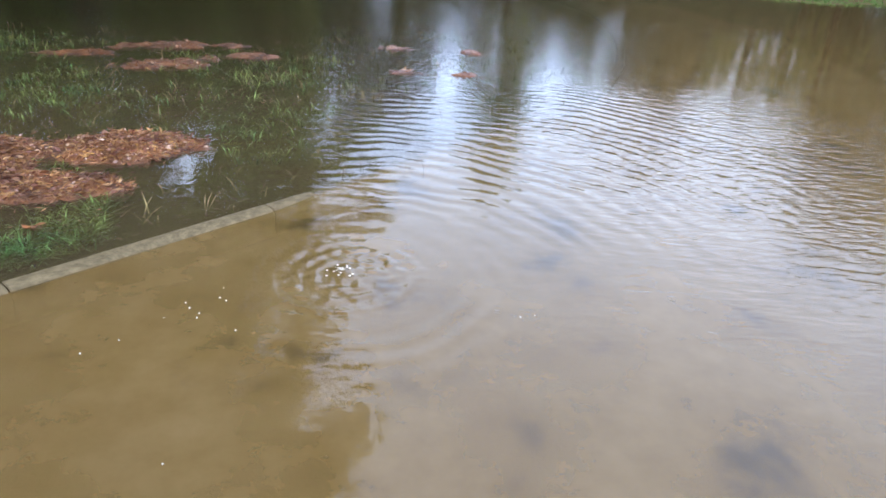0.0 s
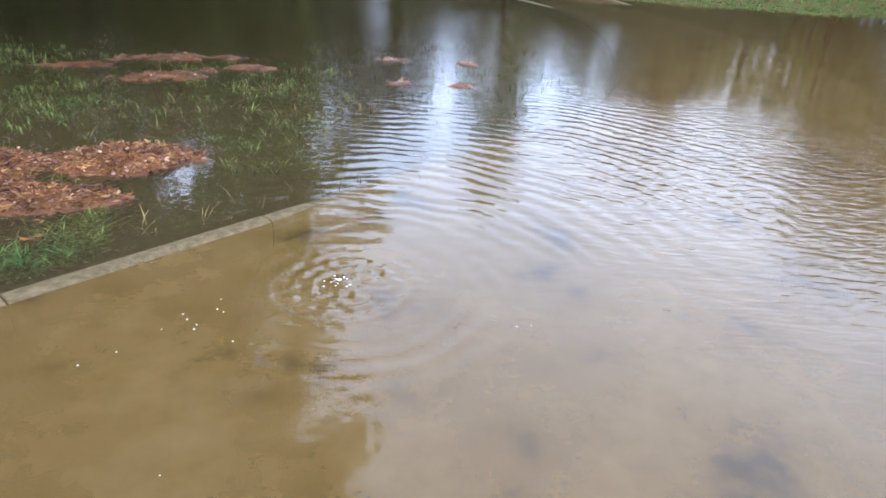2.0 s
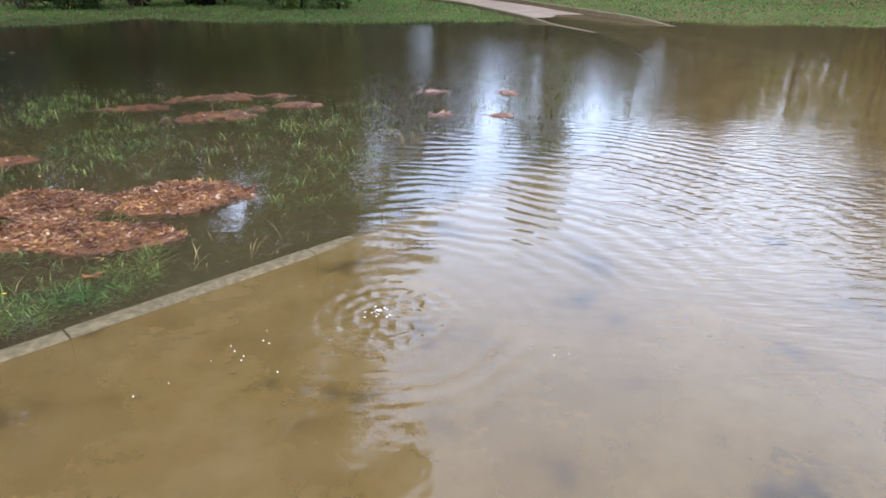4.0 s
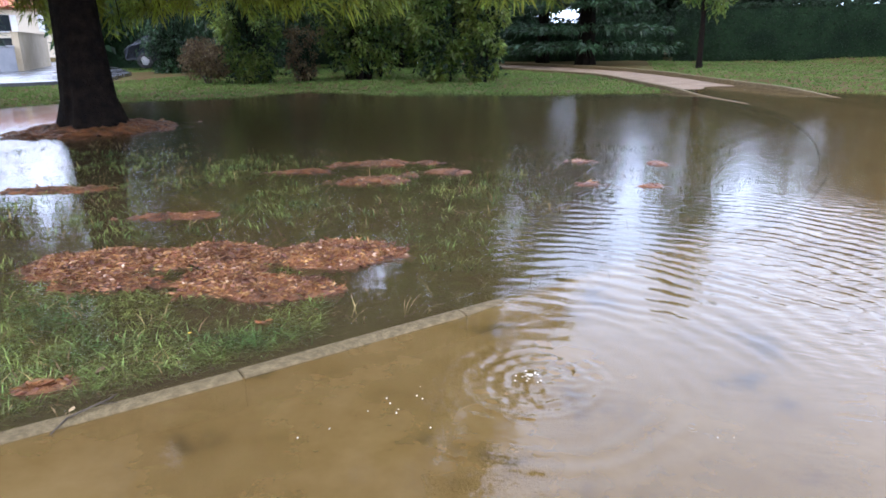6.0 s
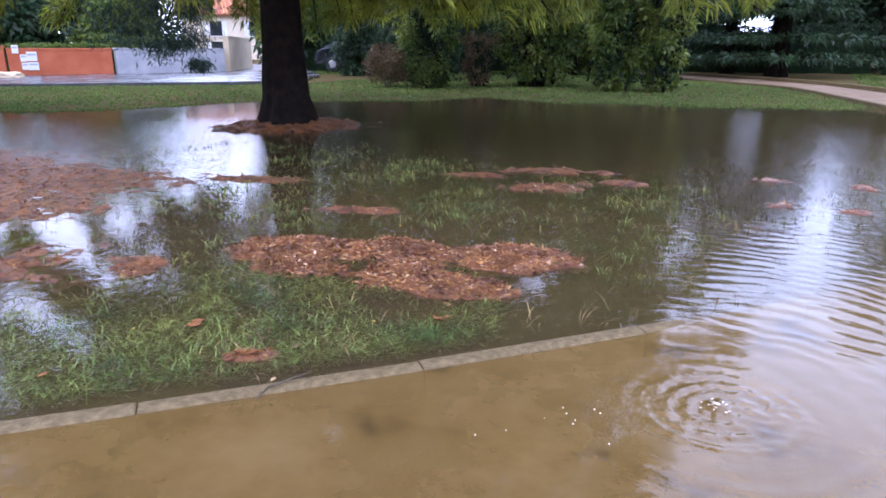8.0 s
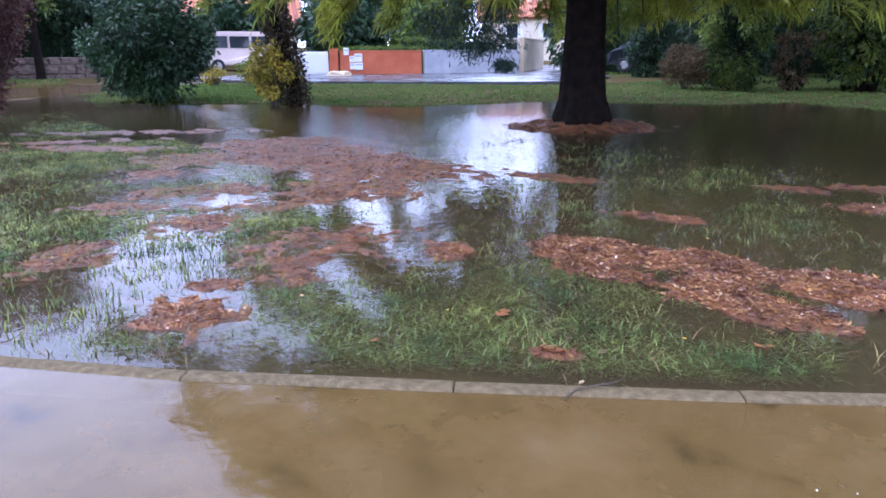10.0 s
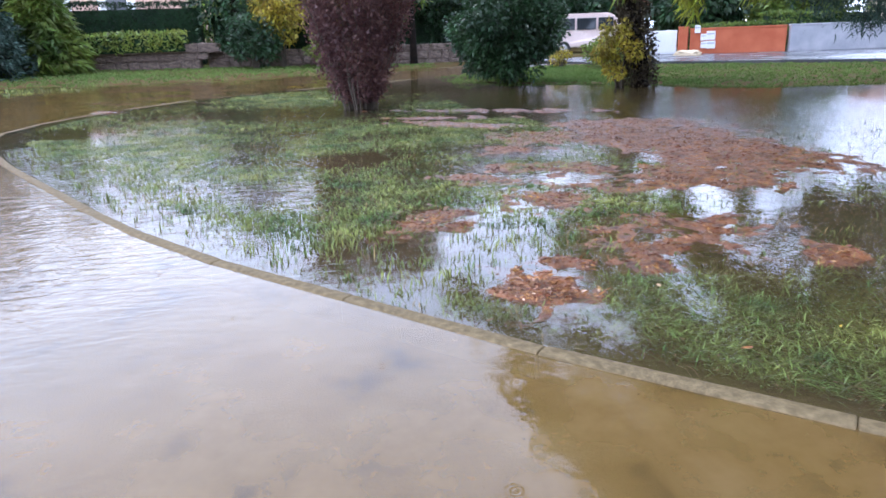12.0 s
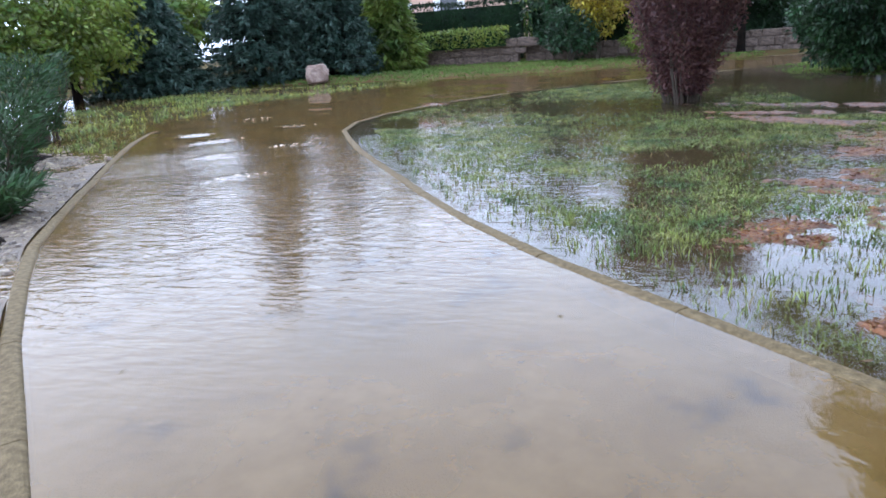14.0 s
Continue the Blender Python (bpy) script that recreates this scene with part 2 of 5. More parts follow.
M_CREAM = surface("cream_render", (0.66, 0.56, 0.42), (0.74, 0.66, 0.52), 1.0, 0.8, 0.2, 50)
M_PINKWALL = surface("pink_render", (0.50, 0.32, 0.24), (0.58, 0.40, 0.31), 1.0, 0.8, 0.2, 50)
M_TILE = surface("clay_roof_tile", (0.36, 0.11, 0.05), (0.55, 0.22, 0.11), 1.5, 0.75, 0.8, 12, island=0.25, dist=0.03)
M_SILVER = surface("pale_car_paint", (0.62, 0.62, 0.65), (0.68, 0.68, 0.70), 0.8, 0.2, 0.0, 30)
M_PINKVAN = surface("dusty_van_paint", (0.70, 0.55, 0.50), (0.76, 0.62, 0.57), 0.8, 0.25, 0.0, 30)
M_DARKCAR = surface("dark_car_paint", (0.012, 0.015, 0.022), (0.02, 0.024, 0.034), 0.8, 0.15, 0.0, 30)
M_GLASS = surface("dark_window_glass", (0.02, 0.025, 0.03), (0.04, 0.045, 0.05), 0.7, 0.05, 0.0, 20)
M_RUBBER = surface("tyre_rubber", (0.015, 0.015, 0.015), (0.03, 0.03, 0.03), 4, 0.8, 0.2, 40)
M_METAL = surface("wheel_metal", (0.4, 0.4, 0.42), (0.5, 0.5, 0.52), 4, 0.35, 0.0, 40, metal=0.9)

rng = np.random.default_rng(7)

# ---- small tools ----
def mesh_from(name, verts, faces, mat, smooth=False):
    me = bpy.data.meshes.new(name)
    verts = np.asarray(verts, dtype=np.float32).reshape(-1, 3)
    faces = np.asarray(faces, dtype=np.int32)
    k = faces.shape[1]
    me.vertices.add(len(verts))
    me.vertices.foreach_set("co", verts.ravel())
    me.loops.add(faces.size)
    me.loops.foreach_set("vertex_index", faces.ravel())
    me.polygons.add(len(faces))
    me.polygons.foreach_set("loop_start", np.arange(0, faces.size, k, dtype=np.int32))
    if smooth:
        me.polygons.foreach_set("use_smooth", np.ones(len(faces), dtype=bool))
    me.update(calc_edges=True)
    me.materials.append(mat)
    return me


def obj(name, me, parent=None, at=None, label="", category="", group="", kind=""):
    ob = new(name, me)
    if at is not None:
        ob.location = at
    if parent is not None:
        ob.parent = parent
    return tagged(ob, label, category, group, kind)


def part(name, bm, mat, parent, label="", smooth=False):
    me = bpy.data.meshes.new(name)
    bm.to_mesh(me)
    bm.free()
    me.materials.append(mat)
    if smooth:
        for p in me.polygons:
            p.use_smooth = True
    return obj(name, me, parent, label=label)


def thing(name, at, label, category, group="", kind=""):
    return obj(name, None, None, at, label, category, group, kind)


def box_bm(sx, sy, sz, at=(0, 0, 0), turn=0.0, bevel=0.0):
    bm = bmesh.new()
    bmesh.ops.create_cube(bm, size=1.0, matrix=Matrix.LocRotScale(at, Euler((0, 0, turn)), (sx, sy, sz)))
    if bevel:
        bmesh.ops.bevel(bm, geom=bm.edges[:], offset=bevel, segments=2, affect="EDGES", profile=0.6)
    return bm


def wavy(x, y, scale, seed):
    """Smooth pseudo-noise in about -1..1."""
    r = np.random.default_rng(seed)
    s = 0
    for i in range(6):
        a, ph, k = r.uniform(0, 6.28), r.uniform(0, 6.28), scale * r.uniform(0.6, 2.2)
        s = s + np.sin((x * np.cos(a) + y * np.sin(a)) * k + ph + 1.3 * np.sin((x * np.sin(a) - y * np.cos(a)) * k * 0.7 + ph * 2))
    return s / 3.4


def ramp01(v, a, b):
    t = np.clip((v - a) / (b - a), 0, 1)
    return t * t * (3 - 2 * t)


def spline(points, step):
    """Catmull-Rom through the points, resampled at even steps."""
    p = np.array(points, float)
    p = np.vstack([2 * p[0] - p[1], p, 2 * p[-1] - p[-2]])
    out = []
    for i in range(1, len(p) - 2):
        for t in np.linspace(0, 1, 24, endpoint=False):
            a, b, c, d = p[i - 1], p[i], p[i + 1], p[i + 2]
            out.append(0.5 * (2 * b + (c - a) * t + (2 * a - 5 * b + 4 * c - d) * t * t + (3 * b - a - 3 * c + d) * t ** 3))
    out = np.array(out + [p[-2]])
    s = np.concatenate([[0], np.cumsum(np.linalg.norm(np.diff(out, axis=0), axis=1))])
    q = np.arange(0, s[-1], step)
    return np.stack([np.interp(q, s, out[:, k]) for k in range(2)], -1)


def side(poly, x, y):
    """Signed distance to a polyline: plus on its left, minus on its right."""
    px, py = np.ravel(x), np.ravel(y)
    best = np.full(px.shape, 1e9)
    sign = np.ones(px.shape)
    for a, b in zip(poly[:-1], poly[1:]):
        d = b - a
        t = np.clip(((px - a[0]) * d[0] + (py - a[1]) * d[1]) / (d @ d), 0, 1)
        qx, qy = px - a[0] - t * d[0], py - a[1] - t * d[1]
        dist = np.hypot(qx, qy)
        near = dist < best
        best = np.where(near, dist, best)
        sign = np.where(near, np.where(d[0] * qy - d[1] * qx > 0, 1.0, -1.0), sign)
    return (best * sign).reshape(np.shape(x))


# ---- the plan ----
KERB_LAWN = spline([(-26, 14), (-23.5, 8), (-20, 3), (-17.6, 0), (-16.2, -1.8), (-14.3, -3.5), (-12.2, -4.55), (-10.6, -4.72), (-9.3, -4.15), (-8.3, -3.6), (-6.7, -2.63),
                    (-5.1, -1.64), (-4.1, -0.88), (-3.5, -0.33), (-2.9, 0.2), (-2.1, 1.03), (-1.42, 1.77), (-0.84, 2.42), (-0.36, 3.02), (0.3, 3.95),
                    (1.17, 5.2), (1.65, 6.3), (2.05, 7.6), (2.4, 9.5), (2.55, 11.5), (2.35, 13.2), (0.9, 17.4), (-0.87, 21.9), (-3.6, 25.7), (-7, 30), (-12, 35)], 0.25)
KERB_BANK = spline([(-29.5, 15), (-27, 8.5), (-23.2, 2.0), (-21, -1.5), (-19.4, -4.9), (-17, -7.4), (-14, -8.7), (-10.8, -8.25), (-8.97, -7.47), (-6.44, -5.95),
                    (-5.0, -5.0), (-4.1, -4.35), (-2.86, -3.2), (-2.2, -2.5), (0.0, -0.15), (1.6, 1.6), (3.1, 3.6), (4.3, 6), (4.9, 9), (4.95, 12), (4.2, 15.3), (2.9, 18.7), (-0.6, 26.9), (-4, 31.5), (-9, 37)], 0.25)
SLAB = KERB_LAWN[::2]
SLABB = KERB_BANK[::2]


def rise(x, y):
    """How far the land stands above the flood: up to the west and behind the lawn."""
    u = -0.75 * x - 0.66 * y - 9.0
    west = 0.03 * np.clip(u, 0, 20)
    s = np.maximum(y - 14.8 - 0.8 * np.sin(x * 0.5), -0.8 * x + 0.6 * y - 15.3 + 0.6 * np.sin(y * 0.8 + x * 0.4))
    back = 0.06 * np.clip(s, 0, 1.5) + 0.016 * np.clip(s - 1.5, 0, 6)
    return np.maximum(west, back)


def flow_level(x, y):
    """Height of the flood where it runs down from the west."""
    return np.clip(0.03 * (-0.75 * x - 0.66 * y - 9.0), 0, 0.6)


def lawn_level(x, y):
    """Ground height of the lawn, from the lie of the flood over it."""
    base = -0.045 + 0.012 * wavy(x, y, 1.9, 3) + 0.008 * wavy(x, y, 7.0, 4)
    deep = ramp01(x + 0.35 * y, -0.6, 1.4) * 0.05
    shoal = np.exp(-(((x + 6.3) / 2.4) ** 2 + ((y + 0.4) / 1.9) ** 2)) * 0.022
    brim = 0.085 * ramp01(-0.75 * x - 0.66 * y - 9.0, 3.2, 6.0) + 0.012 * ramp01(-0.75 * x - 0.66 * y - 9.0, -1.0, 2.0)
    return base - deep + shoal + brim + rise(x, y)


def ground_level(x, y):
    x, y = np.asarray(x, float), np.asarray(y, float)
    dl, db = side(SLAB, x, y), side(SLABB, x, y)
    flow = flow_level(x, y)
    bank = -0.055 + 0.03 * wavy(x, y, 1.5, 8) + np.where(y > 10, rise(x, y), flow) + 0.30 * ramp01(-db, 8, 14) + 0.13 * ramp01(-x, 18.5, 21.5) * ramp01(-db, 0.2, 1.2) - 0.10 * ramp01(x + y, -3.0, 1.0) * ramp01(18 - y, 0, 4)
    z = np.where(dl > 0, lawn_level(x, y), np.where(db < 0, bank, rise(x, y) - 0.30))
    far = np.hypot(x, y)
    return z + ramp01(far, 60, 300) * 2.0


def axis(fine, mid, far):
    a = np.arange(fine[0], fine[1], fine[2])
    b = np.concatenate([np.arange(mid[0], fine[0], mid[2]), np.arange(fine[1], mid[1], mid[2])])
    c = np.concatenate([-np.geomspace(-mid[0], far, 14), np.geomspace(mid[1], far, 14)])
    return np.unique(np.round(np.concatenate([a, b, c]), 4))


def sheet(name, xs, ys, level, mat):
    gx, gy = np.meshgrid(xs, ys)
    z = level(gx, gy)
    v = np.stack([gx, gy, z], -1).reshape(-1, 3)
    nx, ny = len(xs), len(ys)
    i = (np.arange(ny - 1)[:, None] * nx + np.arange(nx - 1)[None]).ravel()
    f = np.stack([i, i + 1, i + nx + 1, i + nx], -1)
    return mesh_from(name, v, f, mat, True), gx, gy


gm, _, _ = sheet("ground", axis((-9, 3, 0.07), (-34, 12, 0.4), 900), axis((-6, 9, 0.07), (-20, 40, 0.4), 900), ground_level, M_SOIL)
obj("ground", gm, label="flooded lawn of wet soil and trampled grass", category="ground", kind="structure")


# standing waves where the stream runs over the path: x, y, height, half width
CRESTS = [(-11.9, -7.0, 0.016, 0.32), (-10.7, -5.9, 0.015, 0.36), (-8.2, -5.5, 0.015, 0.24), (-6.8, -4.4, 0.011, 0.30), (-9.4, -6.3, 0.012, 0.3), (-8.9, -4.9, 0.010, 0.3), (-10.0, -7.1, 0.012, 0.3)]


def flood_level(x, y):
    dl, db = side(SLAB, x, y), side(SLABB, x, y)
    on_path = ramp01(-dl, -0.75, -0.4)
    flow = flow_level(x, y)
    r = np.hypot(x - SPRING[0], y - SPRING[1])
    a = np.arctan2(y - SPRING[1], x - SPRING[0])
    lean = wavy(x, y, 7, 16)
    ring = 0.0019 * np.sin(r * 84 - 1.0 + 1.9 * wavy(x, y, 9, 14)) * np.exp(-((r - 0.17) / 0.10) ** 2) * (0.8 + 0.5 * lean) + 0.0016 * wavy(x, y, 48, 13) * np.exp(-((r - 0.15) / 0.12) ** 2)
    ring = ring + 0.0022 * np.exp(-((r - 0.27 - 0.02 * lean) / 0.014) ** 2) * ramp01(np.cos(a + 0.9), -0.5, 0.8)
    ring = ring + 0.0009 * np.sin(r * 60 + 1.8 * lean) * np.exp(-((r - 0.52) / 0.14) ** 2) * ramp01(np.cos(a + 0.7), 0.1, 0.9)
    boil = 0.012 * np.exp(-(r / 0.035) ** 2) + 0.003 * wavy(x, y, 60, 12) * np.exp(-(r / 0.09) ** 2)
    swell = 0.008 * wavy(x, y, 3.4, 15) * ramp01(-x - 0.2 * y, 8.0, 11.0) * on_path
    crest = 0
    for cx, cy, h, w in CRESTS:
        u, v = (x - cx) * 0.8 + (y - cy) * 0.6, -(x - cx) * 0.6 + (y - cy) * 0.8
        crest = crest + h * np.exp(-(u / 0.13) ** 2 - ((v + 0.25 * u) / w) ** 2) - 0.5 * h * np.exp(-((u - 0.24) / 0.14) ** 2 - (v / w) ** 2)
    return flow + ring + boil + swell + crest


fx = np.unique(np.round(np.concatenate([np.arange(-0.95, 0.45, 0.012), axis((-15.5, 1.5, 0.08), (-34, 14, 0.3), 160)]), 4))
fy = np.unique(np.round(np.concatenate([np.arange(1.45, 2.75, 0.012), axis((-8.2, 4, 0.08), (-20, 34, 0.3), 160)]), 4))
wm, gx, gy = sheet("water", fx, fy, flood_level, M_WATER)
wd = side(SLAB, gx, gy)
soft = 0.04 + 0.7 * ramp01(gy, 2.9, 6.0)
mudness = ramp01(-wd, -soft, soft) * (0.58 - 0.12 * ramp01(gy, 4, 12)) + 0.42
mudness = np.maximum(mudness, 0.42 + 0.24 * ramp01(gy + 0.3 * gx, 4.0, 9.0))
att = wm.attributes.new("mud", "FLOAT", "POINT")
att.data.foreach_set("value", np.clip(mudness, 0, 1).ravel().astype(np.float32))
obj("water", wm, label="muddy brown flood water with ripples and reflections", category="water", kind="structure")


def strip(name, left, right, mat, lift, label, category):
    n_ = 160
    def even(p):
        s = np.concatenate([[0], np.cumsum(np.linalg.norm(np.diff(p, axis=0), axis=1))])
        q = np.linspace(0, s[-1], n_)
        return np.stack([np.interp(q, s, p[:, k]) for k in range(2)], -1)
    a, b = even(left), even(right)
    cols = 9
    g = np.stack([a + (b - a) * t for t in np.linspace(0, 1, cols)], 1)
    z = rise(g[..., 0], g[..., 1]) + lift + 0.012 * wavy(g[..., 0], g[..., 1], 1.4, 31)
    v = np.concatenate([g, z[..., None]], -1).reshape(-1, 3)
    i = (np.arange(n_ - 1)[:, None] * cols + np.arange(cols - 1)[None]).ravel()
    f = np.stack([i, i + cols, i + cols + 1, i + 1], -1)
    obj(name, mesh_from(name, v, f, mat, True), label=label, category=category, kind="structure")


strip("path", KERB_LAWN, KERB_BANK, M_PATH, -0.11, "silted tan path bed under flood water", "path")

# ---- foliage tools ----
def blades(base, way, length, width, bend=0.0, up=None):
    """Leaf-shaped diamonds: base points, directions, lengths, widths."""
    k = len(base)
    way = way / (np.linalg.norm(way, axis=1, keepdims=True) + 1e-9)
    ref = rng.normal(size=(k, 3))
    s = np.cross(way, ref)
    s /= np.linalg.norm(s, axis=1, keepdims=True) + 1e-9
    length, width = np.broadcast_to(length, k)[:, None], np.broadcast_to(width, k)[:, None]
    mid = base + way * length * 0.45
    tip = base + way * length
    tip[:, 2] -= bend * length[:, 0]
    v = np.stack([base, mid + s * width * 0.5, tip, mid - s * width * 0.5], 1).reshape(-1, 3)
    f = np.arange(4 * k).reshape(k, 4)
    return v, f


def foliage(name, sets, mat, parent=None, at=None, **tags):
    vs, fs, o = [], [], 0
    for v, f in sets:
        vs.append(v)
        fs.append(f + o)
        o += len(v)
    return obj(name, mesh_from(name, np.vstack(vs), np.vstack(fs), mat), parent, at, **tags)


def tube(bm, pts, radii, sides=7):
    """A tapered limb through the points."""
    pts = [Vector(p) for p in pts]
    rings_ = []
    for i, p in enumerate(pts):
        d = (pts[min(i + 1, len(pts) - 1)] - pts[max(i - 1, 0)]).normalized()
        q = d.to_track_quat("Z", "Y")
        rings_.append([bm.verts.new(p + q @ Vector((math.cos(a) * radii[i], math.sin(a) * radii[i], 0))) for a in (6.2832 * k / sides for k in range(sides))])
    for r0, r1 in zip(rings_[:-1], rings_[1:]):
        for k in range(sides):
            bm.faces.new((r0[k], r0[(k + 1) % sides], r1[(k + 1) % sides], r1[k]))
    bm.faces.new(rings_[-1])
    bm.faces.new(rings_[0][::-1])


def unit(k):
    v = rng.normal(size=(k, 3))
    return v / np.linalg.norm(v, axis=1, keepdims=True)


def lumpy(k, rx, ry, rz, lumps, fill=0.45, seed=1):
    """Points in a lumpy egg of the given half sizes, centred on 0, most of them near the outside, gathered in clumps."""
    r = np.random.default_rng(seed)
    c = r.normal(size=(lumps, 3))
    c /= np.linalg.norm(c, axis=1, keepdims=True)
    c *= r.uniform(fill, 0.86, size=(lumps, 1))
    pick = r.integers(0, lumps, k)
    d = r.normal(size=(k, 3))
    d /= np.linalg.norm(d, axis=1, keepdims=True)
    size = r.uniform(0.16, 0.34, lumps)[pick][:, None]
    p = c[pick] + d * size * r.uniform(0.55, 1.0, (k, 1))
    return p * np.array([rx, ry, rz]), d


def stems(bm, base_r, spread, height, count, r0=0.03, seed=1, lean=0.0):
    r = np.random.default_rng(seed)
    for i in range(count):
        a = r.uniform(0, 6.28)
        b = r.uniform(0, base_r)
        x0, y0 = math.cos(a) * b, math.sin(a) * b
        sp = r.uniform(0.3, 1.0) * spread
        h = height * r.uniform(0.7, 1.0)
        pts = []
        for t in (0, 0.25, 0.5, 0.75, 1):
            w = 0.04 * math.sin(7 * t + i)
            pts.append((x0 + math.cos(a) * sp * t ** 1.3 + w + lean * t, y0 + math.sin(a) * sp * t ** 1.3 - w, h * t - 0.05))
        tube(bm, pts, [r0 * (1 - 0.75 * t) for t in (0, 0.25, 0.5, 0.75, 1)], 5)


def shrub(name, at, half, leaf, count, mat, label, category="bush", lift=0.25, lumps=40, seed=1, stem_count=7, stem_r=0.03, group="", fill=0.4):
    """A bush: stems from the ground and a crown of many small leaves."""
    z = float(ground_level(at[0], at[1]))
    root = thing(name, (at[0], at[1], z), label, category, group)
    for i in range(stem_count):
        bm = bmesh.new()
        stems(bm, 0.16 * half[0], 0.7 * half[0], lift + 1.5 * half[2], 1, stem_r, seed * 31 + i)
        part("stem", bm, M_STEM, root)
    p, d = lumpy(count, *half, lumps, fill, seed)
    p[:, 2] += half[2] + lift
    low = p[:, 2] < 0.03
    p[low, 2] = 0.03 + rng.uniform(0, 0.2, low.sum())
    foliage("crown", [blades(p, d + 0.7 * unit(count) + np.array([0, 0, -0.15]), rng.uniform(0.7, 1.3, count) * leaf, rng.uniform(0.35, 0.55, count) * leaf, 0.15)], mat, root)
    return root


def tree(name, at, height, trunk_r, half, clear, leaf, count, mat, label, lumps=60, seed=1, limbs=9, bark=None, group="", fill=0.3, base_z=None):
    """A broad tree: tapered trunk, limbs, crown of leaf clumps."""
    z = float(ground_level(at[0], at[1])) if base_z is None else base_z
    root = thing(name, (at[0], at[1], z), label, "tree", group)
    r = np.random.default_rng(seed)
    bm = bmesh.new()
    lean = r.uniform(-0.3, 0.3, 2)
    tube(bm, [(lean[0] * t, lean[1] * t, height * 0.85 * t - 0.1) for t in (0, 0.05, 0.3, 0.6, 1)], [trunk_r * k for k in (1.35, 1.0, 0.8, 0.55, 0.15)], 10)
    part("trunk", bm, bark or M_BARK, root)
    for i in range(limbs):
        bm = bmesh.new()
        a, h = r.uniform(0, 6.28), clear + (height - clear) * r.uniform(0.0, 0.7)
        e = r.uniform(0.5, 0.9)
        tube(bm, [(math.cos(a) * half[0] * e * t, math.sin(a) * half[1] * e * t, h + half[2] * 0.5 * t * t) for t in (0, 0.4, 0.75, 1)], [trunk_r * k for k in (0.35, 0.25, 0.15, 0.04)], 6)
        part("limb", bm, bark or M_BARK, root)
    p, d = lumpy(count, *half, lumps, fill, seed)
    p[:, 2] += clear + half[2] * 0.9
    p[:, 2] = np.where(p[:, 2] < 0.05, 0.05 + np.abs(p[:, 2]) * 0.5, p[:, 2])
    foliage("crown", [blades(p, d + 0.8 * unit(count) + np.array([0, 0, -0.2]), rng.uniform(0.7, 1.3, count) * leaf, rng.uniform(0.4, 0.6, count) * leaf, 0.15)], mat, root)
    return root


def conifer(name, at, height, radius, clear, mat, label, tiers=14, arms=9, droop=0.18, spray=0.28, per=26, trunk_r=0.14, seed=1, group="", power=0.8):
    """A conifer of tiers of branches, each clad in needle sprays."""
    z = float(ground_level(at[0], at[1]))
    root = thing(name, (at[0], at[1], z), label, "tree", group)
    r = np.random.default_rng(seed)
    bm = bmesh.new()
    tube(bm, [(0, 0, height * t - 0.1) for t in (0, 0.05, 0.4, 0.7, 1)], [trunk_r * k for k in (1.3, 1.0, 0.8, 0.5, 0.08)], 9)
    part("trunk", bm, M_BARK, root)
    bm = bmesh.new()
    base, way = [], []
    for i in range(tiers):
        h = clear + (height - clear) * (i + 0.5 * r.random()) / tiers
        rad = radius * max(0.05, 1 - (h - clear) / (height - clear)) ** power
        for j in range(arms):
            a = 6.28 * (j + r.random()) / arms
            e = rad * r.uniform(0.75, 1.08)
            pts = [(math.cos(a) * e * t, math.sin(a) * e * t, h - droop * e * t * (1.6 - t)) for t in (0, 0.35, 0.7, 1)]
            tube(bm, pts, [0.035, 0.025, 0.016, 0.006], 4)
            t = np.clip(r.uniform(0.12, 1.02, per) ** 0.8, 0, 1)
            side_ = np.array([-math.sin(a), math.cos(a), 0])
            off = r.uniform(-1, 1, per) * 0.24 * e * (1.15 - t)
            b = np.stack([math.cos(a) * e * t, math.sin(a) * e * t, h - droop * e * t * (1.6 - t)], -1) + off[:, None] * side_
            b[:, 2] += r.normal(0, 0.05, per)
            base.append(b)
            way.append(np.array([math.cos(a), math.sin(a), -0.25]) + side_ * np.sign(off)[:, None] * 0.7 + 0.5 * r.normal(size=(per, 3)))
    tagged(part("branchwork", bm, M_BARK, root), kind="stuff")
    base, way = np.vstack(base), np.vstack(way)
    sets = []
    for _ in range(3):
        k = len(base)
        sets.append(blades(base + 0.25 * spray * unit(k), way + 0.5 * unit(k), rng.uniform(0.6, 1.2, k) * spray, rng.uniform(0.14, 0.26, k) * spray, 0.2))
    foliage("crown", sets, mat, root)
    return root

# ---- the old cedar on the lawn ----
CEDAR = (-7.45, 8.15)


